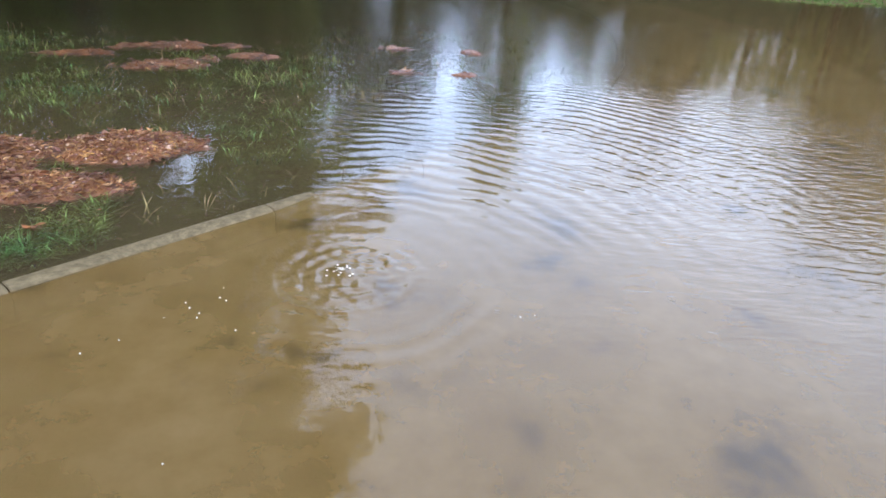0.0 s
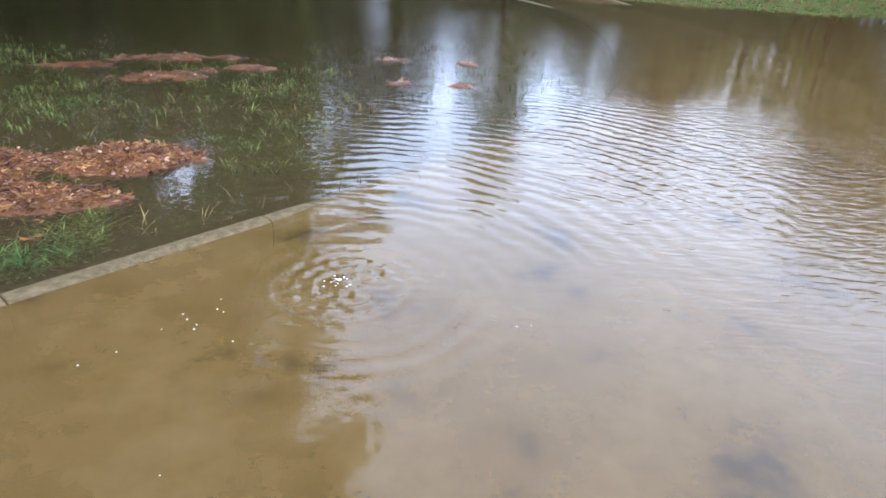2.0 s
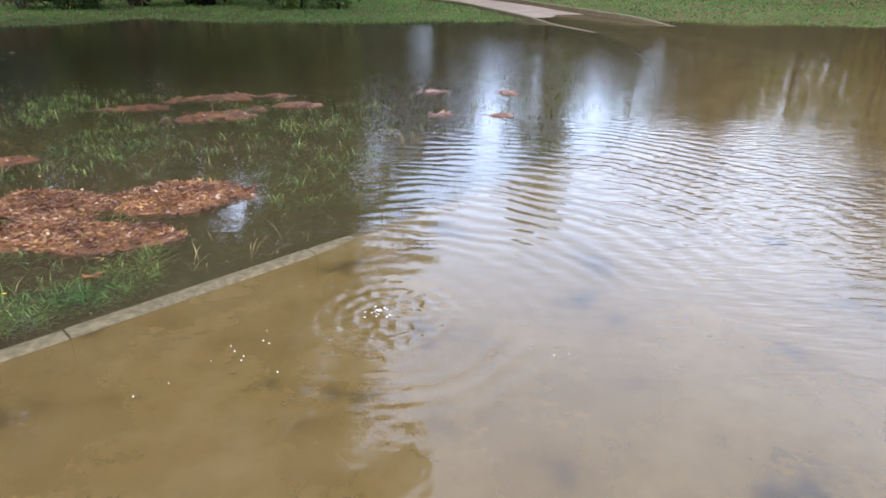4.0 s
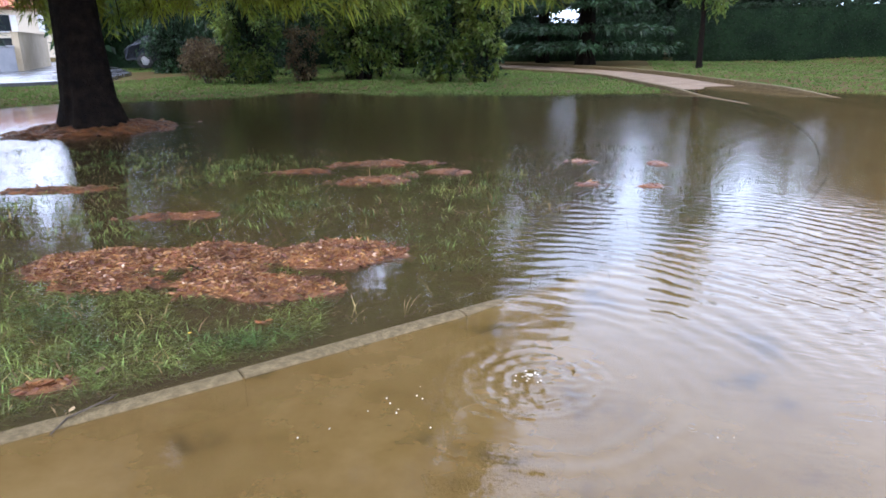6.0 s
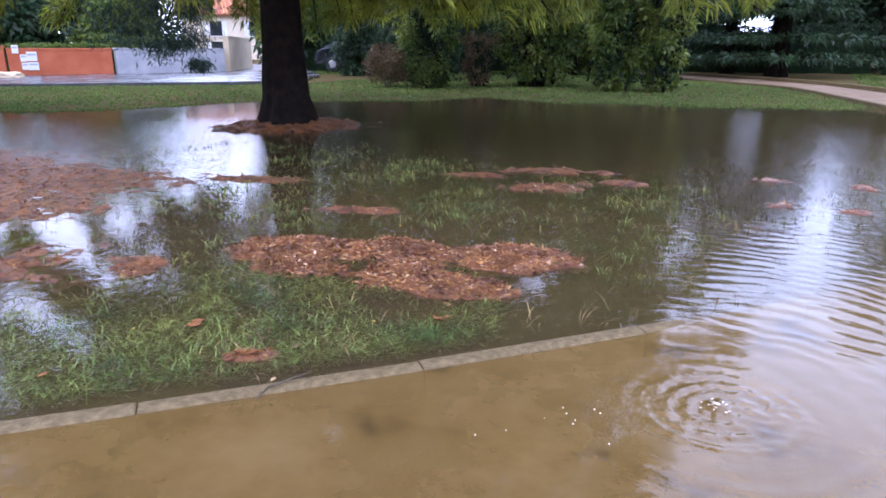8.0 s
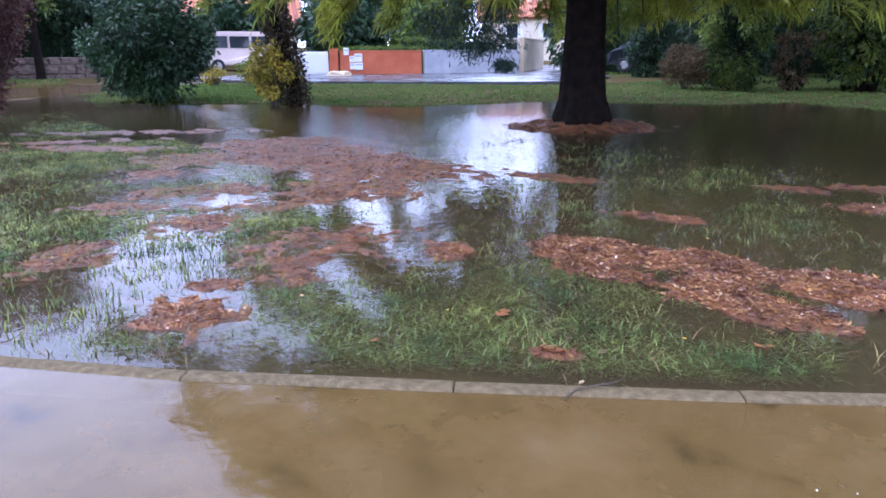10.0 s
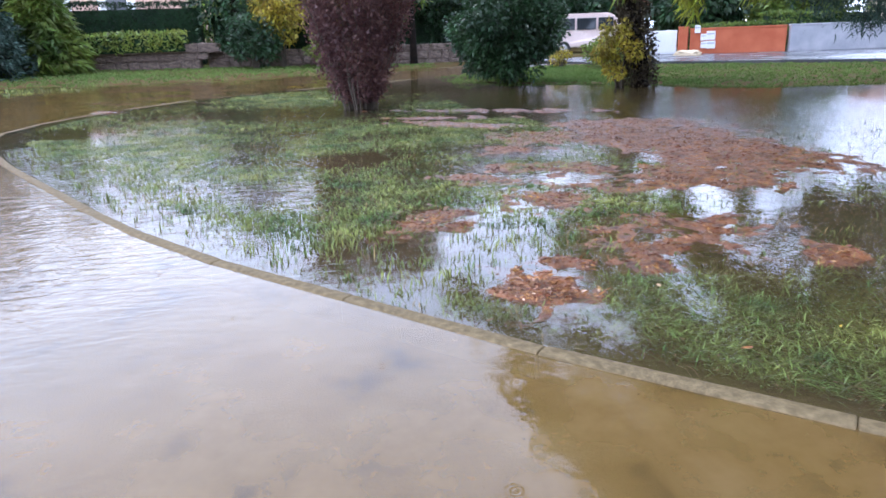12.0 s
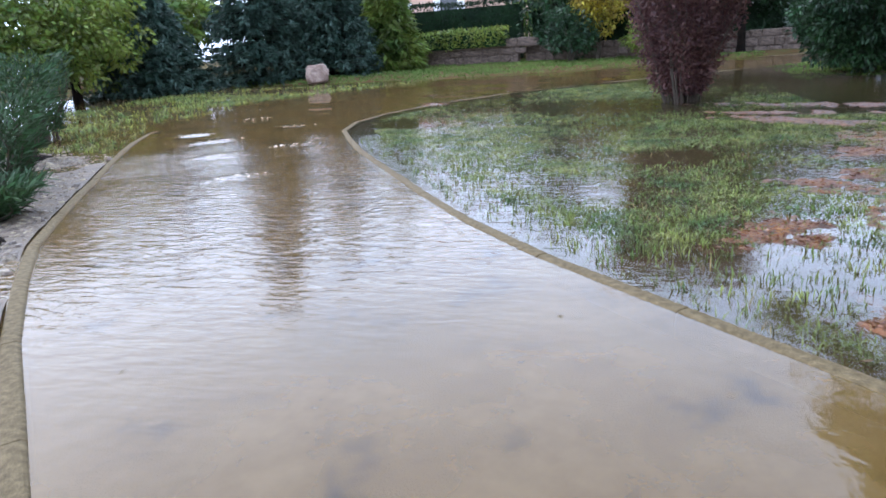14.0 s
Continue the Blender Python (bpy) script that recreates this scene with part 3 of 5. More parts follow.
def old_cedar():
    root = thing("cedar_tree", (CEDAR[0], CEDAR[1], 0.05), "tall old conifer with dark wet trunk and low drooping yellow-green boughs", "tree")
    r = np.random.default_rng(21)
    bm = bmesh.new()
    levels = [-0.2, 0.05, 0.2, 0.4, 0.7, 1.0, 1.3, 1.6, 1.9, 2.2, 2.6, 3.2, 4.2, 6, 10, 17]
    wide = np.interp(levels, [-0.2, 0.12, 0.4, 1.0, 2.2, 5, 10, 17], [0.56, 0.44, 0.36, 0.315, 0.285, 0.26, 0.2, 0.03])
    tube(bm, [(-0.05 * min(z, 3), 0.03 * min(z, 3), z) for z in levels], list(wide), 44)
    for v in bm.verts:
        cx, cy = -0.05 * min(v.co.z, 3), 0.03 * min(v.co.z, 3)
        a = math.atan2(v.co.y - cy, v.co.x - cx)
        k = 1 + 0.07 * math.sin(5 * a + 1.0) * math.exp(-max(v.co.z, 0) * 1.4) + 0.05 * noise.noise(Vector((math.cos(a) * 5, math.sin(a) * 5, v.co.z * 1.1))) + 0.045 * noise.noise(Vector((math.cos(a) * 14, math.sin(a) * 14, v.co.z * 2.5)))
        v.co.x, v.co.y = cx + (v.co.x - cx) * k, cy + (v.co.y - cy) * k
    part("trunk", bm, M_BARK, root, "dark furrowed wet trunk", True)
    base, way, size = [], [], []
    count = 120
    for i in range(count):
        a = 6.2832 * (i * 0.618 + 0.1 * r.random())
        h = 4.2 + 13.3 * (i / count) ** 1.15
        e = (6.8 * (1 - 0.6 * ((h - 4.2) / 13.3) ** 2)) * r.uniform(0.68, 1.04)
        drop = 0.4
        ts = (0, 0.2, 0.45, 0.7, 0.88, 1)

        def on(t):
            return np.array([math.cos(a) * e * t, math.sin(a) * e * t, h + 0.85 * math.sin(2.6 * t) - drop * e * 0.34 * t * t])

        bm = bmesh.new()
        tube(bm, [on(t) for t in ts], [0.10, 0.08, 0.055, 0.035, 0.02, 0.008], 5)
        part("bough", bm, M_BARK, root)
        n_ = 120 if h < 6 else 90
        t = r.uniform(0.2, 1.0, n_) ** 0.75
        off = r.uniform(-1, 1, n_) * 0.30 * e * (1.15 - t)
        sd = np.array([-math.sin(a), math.cos(a), 0])
        b = np.stack([on(q) for q in t]) + off[:, None] * sd
        b[:, 2] -= 0.16 * np.abs(off) + np.abs(r.normal(0, 0.16, n_))
        base.append(b)
        size.append(np.full(n_, 1.0 if h < 5 else 1.7))
        way.append(np.array([math.cos(a), math.sin(a), -0.75]) * 0.6 + sd * (off[:, None] * 0.5) + 0.45 * r.normal(size=(n_, 3)))
    toward = math.atan2(-CEDAR[1], -CEDAR[0])
    for i in range(64):
        a = 6.2832 * i * 0.618
        if abs((a - toward + math.pi) % (2 * math.pi) - math.pi) < 0.36:
            continue
        lit = abs((a - toward + 1.6 + math.pi) % (2 * math.pi) - math.pi) < 1.0
        if lit and i % 2:
            continue
        e, h, low = r.uniform(3.0, 7.2), r.uniform(3.2, 4.6), r.uniform(1.3, 1.9)

        def on(t):
            return np.array([math.cos(a) * e * t, math.sin(a) * e * t, h + 0.5 * math.sin(3.14 * t) - (h - low) * t ** 1.6])

        bm = bmesh.new()
        tube(bm, [on(t) for t in (0, 0.2, 0.45, 0.7, 0.88, 1)], [0.08, 0.06, 0.04, 0.025, 0.014, 0.005], 5)
        part("bough", bm, M_BARK, root)
        n_ = 130
        t = r.uniform(0.3, 1.0, n_) ** 0.7
        off = r.uniform(-1, 1, n_) * 0.34 * e * (1.15 - t)
        sd = np.array([-math.sin(a), math.cos(a), 0])
        b = np.stack([on(q) for q in t]) + off[:, None] * sd
        b[:, 2] += np.abs(r.normal(0, 0.25, n_)) - 0.1 * np.abs(off)
        base.append(b)
        size.append(np.full(n_, 0.9))
        way.append(np.array([math.cos(a), math.sin(a), -0.75]) * 0.6 + sd * (off[:, None] * 0.5) + 0.45 * r.normal(size=(n_, 3)))
    base, way, size = np.vstack(base), np.vstack(way), np.concatenate(size)
    keep = base[:, 2] > np.where(base[:, 0] > 0.4, 1.5, 1.1) + 0.5 * r.random(len(base))
    base, way, size = base[keep], way[keep], size[keep]
    sets = []
    for _ in range(15):
        k = len(base)
        sets.append(blades(base + 0.10 * size[:, None] * unit(k), way + 0.75 * unit(k), rng.uniform(0.14, 0.32, k) * size, rng.uniform(0.024, 0.046, k) * size ** 1.5, 0.25))
    foliage("needles", sets, M_CEDAR, root)
    hang = []
    for cx, cy, cz, q in ((-8.56, 6.25, 1.42, 0.34), (-8.14, 6.45, 1.2, 0.28), (-7.97, 6.8, 1.3, 0.26), (-8.78, 6.12, 1.65, 0.36), (-8.39, 6.46, 1.72, 0.4), (-8.01, 6.9, 1.7, 0.34), (-7.76, 6.72, 0.98, 0.14), (-8.13, 6.61, 1.45, 0.3), (-8.3, 6.6, 2.1, 0.45)):
        n_ = 620
        p = np.array([cx - CEDAR[0], cy - CEDAR[1], cz - 0.05]) + r.normal(size=(n_, 3)) * np.array([q, q, q * 0.55]) * 0.55
        hang.append(blades(p, unit(n_) + np.array([0, 0, -0.7]), r.uniform(0.05, 0.11, n_), r.uniform(0.010, 0.02, n_), 0.2))
    foliage("hanging_bough", hang, M_SPRUCE, root, label="grey-green drooping foliage")


old_cedar()

# ---- needle litter left by the flood ----
def litter(spots, height, label, needles=450, name="needle_litter", mat=None, edge=0.12, seed=1, sink=0.0, chips=0):
    """A low mat of dead needles: union of uneven ovals (x, y, half length, half width, turn)."""
    x0 = min(s[0] - s[2] for s in spots) - 0.2
    x1 = max(s[0] + s[2] for s in spots) + 0.2
    y0 = min(s[1] - max(s[2], s[3]) for s in spots) - 0.2
    y1 = max(s[1] + max(s[2], s[3]) for s in spots) + 0.2
    step = max(0.018, min(0.05, (x1 - x0) / 70))
    gx, gy = np.meshgrid(np.arange(x0, x1, step), np.arange(y0, y1, step))

    def height_at(px, py):
        f = np.full(np.shape(px), -9.0)
        for cx, cy, a, b, turn in spots:
            c, s = math.cos(radians(turn)), math.sin(radians(turn))
            u, w = ((px - cx) * c + (py - cy) * s) / a, (-(px - cx) * s + (py - cy) * c) / b
            f = np.maximum(f, 1 - np.hypot(u, w))
        f = f + 1.4 * edge * wavy(px, py, 8.0, seed + 40) + 0.9 * edge * wavy(px, py, 24.0, seed + 41)
        return np.where(f > 0, np.clip(f, 0, 1) ** (0.6 if height < 0.1 else 1.0), 2.5 * f * min(1.0, 0.035 / height)) * height + 0.0035 * wavy(px, py, 45.0, seed + 42) + 0.005 * wavy(px, py, 17.0, seed + 43) - sink

    z = height_at(gx, gy)
    g = ground_level(gx, gy)
    lift = np.maximum(g, flow_level(gx, gy))
    ny, nx = gx.shape
    v = np.stack([gx, gy, z + lift], -1).reshape(-1, 3)
    i = (np.arange(ny - 1)[:, None] * nx + np.arange(nx - 1)[None]).ravel()
    f = np.stack([i, i + 1, i + nx + 1, i + nx], -1)
    ok = (z.ravel()[f] > -0.02).all(1)
    f = f[ok]
    used, inv = np.unique(f, return_inverse=True)
    ob = obj(name, mesh_from(name, v[used], inv.reshape(-1, 4), mat or M_LITTER, True), label=label, category="litter", group="needle litter on the lawn")
    px, py = rng.uniform(x0, x1, needles * 6), rng.uniform(y0, y1, needles * 6)
    h = height_at(px, py)
    k = h > 0.004
    px, py, h = px[k][:needles], py[k][:needles], (h + np.maximum(ground_level(px, py), flow_level(px, py)))[k][:needles]
    m = len(px)
    if m:
        d = unit(m) * np.array([1, 1, 0.22])
        sz = rng.uniform(0.012, 0.045, m)
        foliage("needles", [blades(np.stack([px, py, h + 0.003], -1), d, sz, sz * rng.uniform(0.1, 0.38, m))], M_NEEDLE, ob)
        q = rng.integers(0, m, m // 3)
        fx_, fy_ = px[q] + rng.normal(0, 0.06, len(q)), py[q] + rng.normal(0, 0.06, len(q))
        fz_ = np.maximum(np.maximum(ground_level(fx_, fy_), flow_level(fx_, fy_)), height_at(fx_, fy_) + flow_level(fx_, fy_)) + 0.004
        sz = rng.uniform(0.015, 0.05, len(q))
        foliage("loose_needles", [blades(np.stack([fx_, fy_, fz_], -1), unit(len(q)) * np.array([1, 1, 0.12]), sz, sz * rng.uniform(0.05, 0.14, len(q)))], M_NEEDLE, ob)
    if chips and m:
        pick = rng.integers(0, m, chips)
        sz = rng.uniform(0.012, 0.032, chips)
        c = np.stack([px[pick], py[pick], h[pick] + 0.008], -1) + rng.normal(0, 0.006, (chips, 3)) * np.array([1, 1, 0.3])
        foliage("bark_chips", [blades(c, unit(chips) * np.array([1, 1, 0.25]), sz, sz * rng.uniform(0.3, 0.6, chips))], M_CHIP, ob, label="pale pinkish bark chips")
    return ob


litter([(-1.60, 3.32, 0.42, 0.25, 15), (-2.28, 3.08, 0.48, 0.24, 22), (-2.85, 2.82, 0.34, 0.30, 20), (-1.70, 2.72, 0.36, 0.18, 12), (-2.05, 2.84, 0.26, 0.14, 40), (-2.48, 2.58, 0.28, 0.13, 20)],
       0.035, "rust-brown mat of wet needles and bark stranded in the flooded grass", 11000, seed=1, edge=0.16, chips=420)
litter([(-7.75, 3.15, 1.25, 0.75, 75), (-6.15, 3.5, 1.0, 0.72, 20), (-7.9, 2.3, 0.8, 0.5, 60), (-8.7, 3.6, 0.9, 0.5, 70), (-5.45, 2.7, 0.6, 0.45, 40), (-6.9, 3.3, 1.0, 0.7, 40)], 0.012,
       "wide dark red-brown mat of wet needles across the lawn", 9000, seed=2, edge=0.24)
litter([(-5.3, 2.25, 0.48, 0.42, 58), (-6.1, 1.62, 0.52, 0.3, 57)], 0.010, "ragged reddish needle mat among grass tufts", 1800, seed=18, edge=0.45, sink=0.003)
litter([(-4.99, 1.18, 0.38, 0.30, 59), (-5.5, 1.35, 0.3, 0.2, 40)], 0.010, "ragged reddish needle mat beside a bright puddle", 1100, seed=6, edge=0.45, sink=0.003)
litter([(-3.85, 1.50, 0.36, 0.24, 60), (-4.02, 1.97, 0.26, 0.22, 59), (-3.53, 1.22, 0.14, 0.16, 61), (-4.3, 1.62, 0.22, 0.18, 40)], 0.010, "small reddish needle mat among grass tufts", 1500, seed=3, edge=0.4, sink=0.003)
litter([(-4.66, 0.37, 0.30, 0.33, 60)], 0.010, "small reddish needle mat beside a puddle", 900, seed=4, edge=0.42, sink=0.003, chips=20)
litter([(-3.35, 0.65, 0.21, 0.34, 62)], 0.02, "patch of torn brown leaves and bark in shallow water", 900, seed=5, edge=0.45, sink=0.004, chips=45)
litter([(-7.27, 1.59, 0.31, 0.26, 56)], 0.010, "thin reddish needle patch on wet grass", 400, seed=19, edge=0.45, sink=0.003)
litter([(-5.94, 0.84, 0.24, 0.18, 58)], 0.010, "thin reddish needle patch on wet grass", 300, seed=20, edge=0.45, sink=0.003)
litter([(-3.32, 2.16, 0.14, 0.12, 60)], 0.016, "little heap of orange needles in the grass", 260, seed=21, edge=0.4)
litter([(-1.96, 1.62, 0.13, 0.06, 20)], 0.014, "little heap of orange needles in the grass", 260, seed=22, edge=0.4)
litter([(-1.50, 2.31, 0.06, 0.06, 20)], 0.02, "little heap of orange needles standing in clear water", 120, seed=23, edge=0.4)
litter([(-2.93, 5.66, 0.22, 0.10, 19)], 0.02, "narrow floating strip of brown needles", 160, seed=7, edge=0.4)
litter([(-2.35, 6.22, 0.46, 0.14, 19)], 0.02, "long floating strip of pinkish needles", 300, seed=8, edge=0.45, chips=40)
litter([(-2.04, 5.46, 0.32, 0.19, 19)], 0.025, "floating oval patch of pinkish needles", 300, seed=9, edge=0.4, chips=60)
litter([(-1.61, 5.92, 0.18, 0.10, 19)], 0.02, "small floating patch of red needles", 120, seed=10, edge=0.4)
litter([(-0.46, 6.72, 0.17, 0.10, 19)], 0.02, "small floating patch of pale bark", 120, seed=11, edge=0.4, chips=50)
litter([(0.42, 6.75, 0.16, 0.08, 10)], 0.02, "small floating patch of red needles", 100, seed=12, edge=0.4)
litter([(-0.21, 5.62, 0.13, 0.09, 19)], 0.02, "small floating patch of brown needles", 100, seed=13, edge=0.4, chips=20)
litter([(0.26, 5.64, 0.13, 0.07, 19)], 0.02, "small floating patch of brown needles", 100, seed=24, edge=0.4)
litter([(-3.07, 3.92, 0.26, 0.10, 20)], 0.02, "thin strip of brown needles between grass tufts", 220, seed=14, edge=0.4, chips=20)
litter([(-4.58, 4.47, 0.38, 0.13, 19)], 0.02, "thin strip of straw and needles in the water", 220, seed=15, edge=0.45)
litter([(-3.42, 2.23, 0.18, 0.08, 20)], 0.02, "thin strip of needles between grass tufts", 160, seed=25, edge=0.45)
litter([(-11.2, 2.4, 1.5, 0.22, 60), (-10.6, 1.4, 0.9, 0.16, 65)], 0.014, "thin brown needle drift on soaked muddy ground", 700, seed=26, edge=0.6, sink=0.002)
litter([(CEDAR[0] + 0.0, CEDAR[1] - 0.0, 1.12, 0.85, 45)], 0.17, "reddish mound of needles round the foot of the conifer", 4200, seed=16, edge=0.14)
litter([(-9.6, 1.6, 0.9, 0.25, 50)], 0.02, "thin brown needle drift in shallow water", 300, seed=17, edge=0.3)

# ---- trees and bushes behind the lawn ----
shrub("round_bush", (-17.2, 4.45), (1.38, 1.38, 1.36), 0.115, 32000, M_DARKLEAF, "dense round dark green evergreen bush on the grass", lift=-0.08, lumps=90, seed=5, fill=0.5)


def purple_shrub():
    at = (-12.75, 0.45)
    root = thing("purple_bush", (at[0], at[1], float(ground_level(*at))), "vase-shaped shrub with purple-brown autumn leaves and many thin stems", "bush")
    for i in range(60):
        bm = bmesh.new()
        stems(bm, 0.30, 0.85, 2.5, 1, 0.017, 330 + i)
        part("stem", bm, M_STEM, root)
    k = 34000
    r = np.random.default_rng(3)
    t = r.uniform(0.02, 1, k) ** 0.75
    a = r.uniform(0, 6.28, k)
    rad = (0.30 + 0.88 * np.sin(np.clip(t * 1.25, 0, 1.45))) * (1 + 0.16 * np.sin(a * 3 + t * 5) + 0.14 * np.sin(a * 7 + t * 11) + 0.1 * r.normal(size=k)) * r.uniform(0.35, 1, k) ** 0.5
    p = np.stack([np.cos(a) * rad, np.sin(a) * rad, 3.0 * t], -1)
    foliage("crown", [blades(p, unit(k) + np.array([0, 0, 0.4]), rng.uniform(0.05, 0.11, k), rng.uniform(0.022, 0.042, k))], M_PURPLELEAF, root)


purple_shrub()


def ivy_tree():
    at = (-14.75, 6.75)
    root = thing("ivy_clad_tree", (at[0], at[1], float(ground_level(*at))), "small leaning tree with a dark trunk clad in creeper", "tree")
    bm = bmesh.new()
    tube(bm, [(0, 0, -0.1), (-0.03, 0, 0.5), (-0.14, -0.15, 1.2), (-0.3, -0.3, 2.2), (-0.5, -0.5, 4.0)], [0.22, 0.17, 0.15, 0.12, 0.05], 9)
    tube(bm, [(-0.1, -0.1, 1.0), (-0.5, 0.1, 1.7), (-0.9, 0.4, 2.6)], [0.1, 0.07, 0.02], 6)
    part("trunk", bm, M_BARK, root)
    k = 3200
    t = rng.uniform(0, 1, k)
    a = rng.uniform(0, 6.28, k)
    p = np.stack([-0.3 * t ** 1.5 + np.cos(a) * 0.3, -0.3 * t ** 1.5 + np.sin(a) * 0.3, 2.2 * t + 0.05], -1)
    p[:, :2] += rng.normal(0, 0.06, (k, 2))
    foliage("creeper", [blades(p, unit(k), rng.uniform(0.05, 0.11, k), 0.05)], M_VINE, root)
    p, d = lumpy(7000, 2.0, 2.0, 1.2, 40, 0.3, 9)
    p += np.array([-0.6, -0.4, 3.4])
    foliage("crown", [blades(p, d + unit(7000), rng.uniform(0.08, 0.14, 7000), 0.05)], M_CEDAR, root)


ivy_tree()
shrub("yellow_shrub", (-14.85, 6.32), (0.58, 0.58, 0.72), 0.10, 2600, M_YELLOWLEAF, "small shrub with bright yellow leaves beside a dark trunk", lift=0.1, lumps=26, seed=8)
shrub("low_green_shrub", (-20.5, 8.6), (1.6, 1.0, 0.45), 0.12, 2600, M_LIGHTLEAF, "low light green shrubs along the verge", lift=0.05, lumps=40, seed=9)
shrub("orange_shrub", (-22.0, 7.6), (0.35, 0.35, 0.3), 0.10, 500, M_YELLOWLEAF, "small orange-leaved plant on the grass verge", lift=0.02, lumps=14, seed=10)
# shrubbery across the flood
def vase_shrub(name, at, spread, foot, height, leaf, count, mat, label, seed, stem_count=12, stem_r=0.05, clumps=70, bare=0.12):
    """A tall shrub: dark stems rising from one foot and fanning out, leaves in ragged clumps with gaps between."""
    root = thing(name, (at[0], at[1], float(ground_level(*at))), label, "bush")
    for i in range(stem_count):
        bm = bmesh.new()
        stems(bm, foot, spread * 0.75, height * 0.92, 1, stem_r, seed * 37 + i)
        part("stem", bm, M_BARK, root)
    r = np.random.default_rng(seed)
    t = bare + (1 - bare) * r.uniform(0, 1, clumps) ** 1.25
    a = r.uniform(0, 6.28, clumps)
    rad = (foot + (spread - foot) * np.sin(1.5 * np.clip(t, 0, 1)) ** 0.8) * r.uniform(0.55, 1.05, clumps)
    c = np.stack([np.cos(a) * rad, np.sin(a) * rad, t * height], -1)
    pick = r.integers(0, clumps, count)
    d = r.normal(size=(count, 3))
    d /= np.linalg.norm(d, axis=1, keepdims=True)
    size = (r.uniform(0.14, 0.30, clumps) * spread)[pick][:, None] * np.array([1, 1, 1.35])
    p = c[pick] + d * size * r.uniform(0.2, 1.0, (count, 1))
    p[:, 2] = np.maximum(p[:, 2], 0.08)
    foliage("crown", [blades(p, d + 0.6 * unit(count) + np.array([0, 0, -0.35]), r.uniform(0.6, 1.3, count) * leaf, r.uniform(0.35, 0.55, count) * leaf, 0.2)], mat, root)
    # Shade inside the crown is put into the colour: near-black inner leaves.
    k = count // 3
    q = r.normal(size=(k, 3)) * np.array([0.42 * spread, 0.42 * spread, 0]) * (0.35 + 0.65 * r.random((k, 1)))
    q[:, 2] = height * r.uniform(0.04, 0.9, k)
    foliage("inner_leaves", [blades(q, unit(k), leaf * r.uniform(0.8, 1.4, k), leaf * 0.5)], M_HEDGE, root, label="inner leaves coloured near-black for the shade within the crown")
    return root


shrub("brown_bush", (-11.6, 17.4), (0.8, 0.8, 0.66), 0.075, 7000, M_BROWNLEAF, "rounded brownish bush at the water's edge", lift=0.03, lumps=60, seed=11, fill=0.5)
vase_shrub("green_shrub", (-10.5, 17.9), 1.15, 0.22, 3.6, 0.12, 12000, M_MIDLEAF, "tall green shrub with several bare stems", 12, 9, 0.035, 100, 0.06)
vase_shrub("large_shrub", (-8.0, 20.3), 1.75, 0.55, 5.0, 0.14, 19000, M_MIDLEAF, "large multi-stemmed dark green shrub", 13, 20, 0.07, 130, 0.1)
vase_shrub("upright_shrub", (-5.2, 19.2), 0.95, 0.30, 4.8, 0.14, 14000, M_MIDLEAF, "upright light green shrub on several dark stems", 14, 11, 0.05, 120, 0.05)
vase_shrub("upright_shrub", (-3.95, 19.5), 0.80, 0.22, 4.4, 0.14, 11000, M_LIGHTLEAF, "upright light green shrub on several dark stems", 15, 8, 0.04, 100, 0.05)
vase_shrub("dark_shrub", (-17.0, 23.2), 1.3, 0.3, 3.0, 0.13, 7000, M_DARKLEAF, "dark green shrub in front of a parked car", 45, 9, 0.035, 70, 0.05)
vase_shrub("small_shrub", (-9.5, 19.3), 0.6, 0.15, 1.5, 0.10, 2200, M_BROWNLEAF, "small brownish shrub between the larger ones", 44, 6, 0.025, 40, 0.1)
vase_shrub("large_shrub", (-12.8, 21.5), 1.8, 0.5, 4.6, 0.14, 9000, M_DARKLEAF, "large multi-stemmed dark green shrub", 16, 12, 0.06, 80)
conifer("spreading_conifer", (-1.75, 31.5), 7.8, 3.9, 0.7, M_DARKLEAF, "broad conifer with flat tiers of spreading branches", tiers=9, arms=12, droop=0.10, spray=0.32, per=60, trunk_r=0.42, seed=17, power=0.6)
conifer("spreading_conifer", (-4.0, 34.5), 10.5, 3.4, 0.6, M_DARKLEAF, "broad conifer with flat tiers of spreading branches", tiers=9, arms=11, droop=0.10, spray=0.32, per=54, trunk_r=0.3, seed=18, power=0.6)
tree("slim_tree", (2.65, 27.4), 9.6, 0.11, (1.75, 1.75, 3.6), 2.0, 0.17, 8500, M_MIDLEAF, "slim young tree on the grass", lumps=26, seed=19, limbs=5)


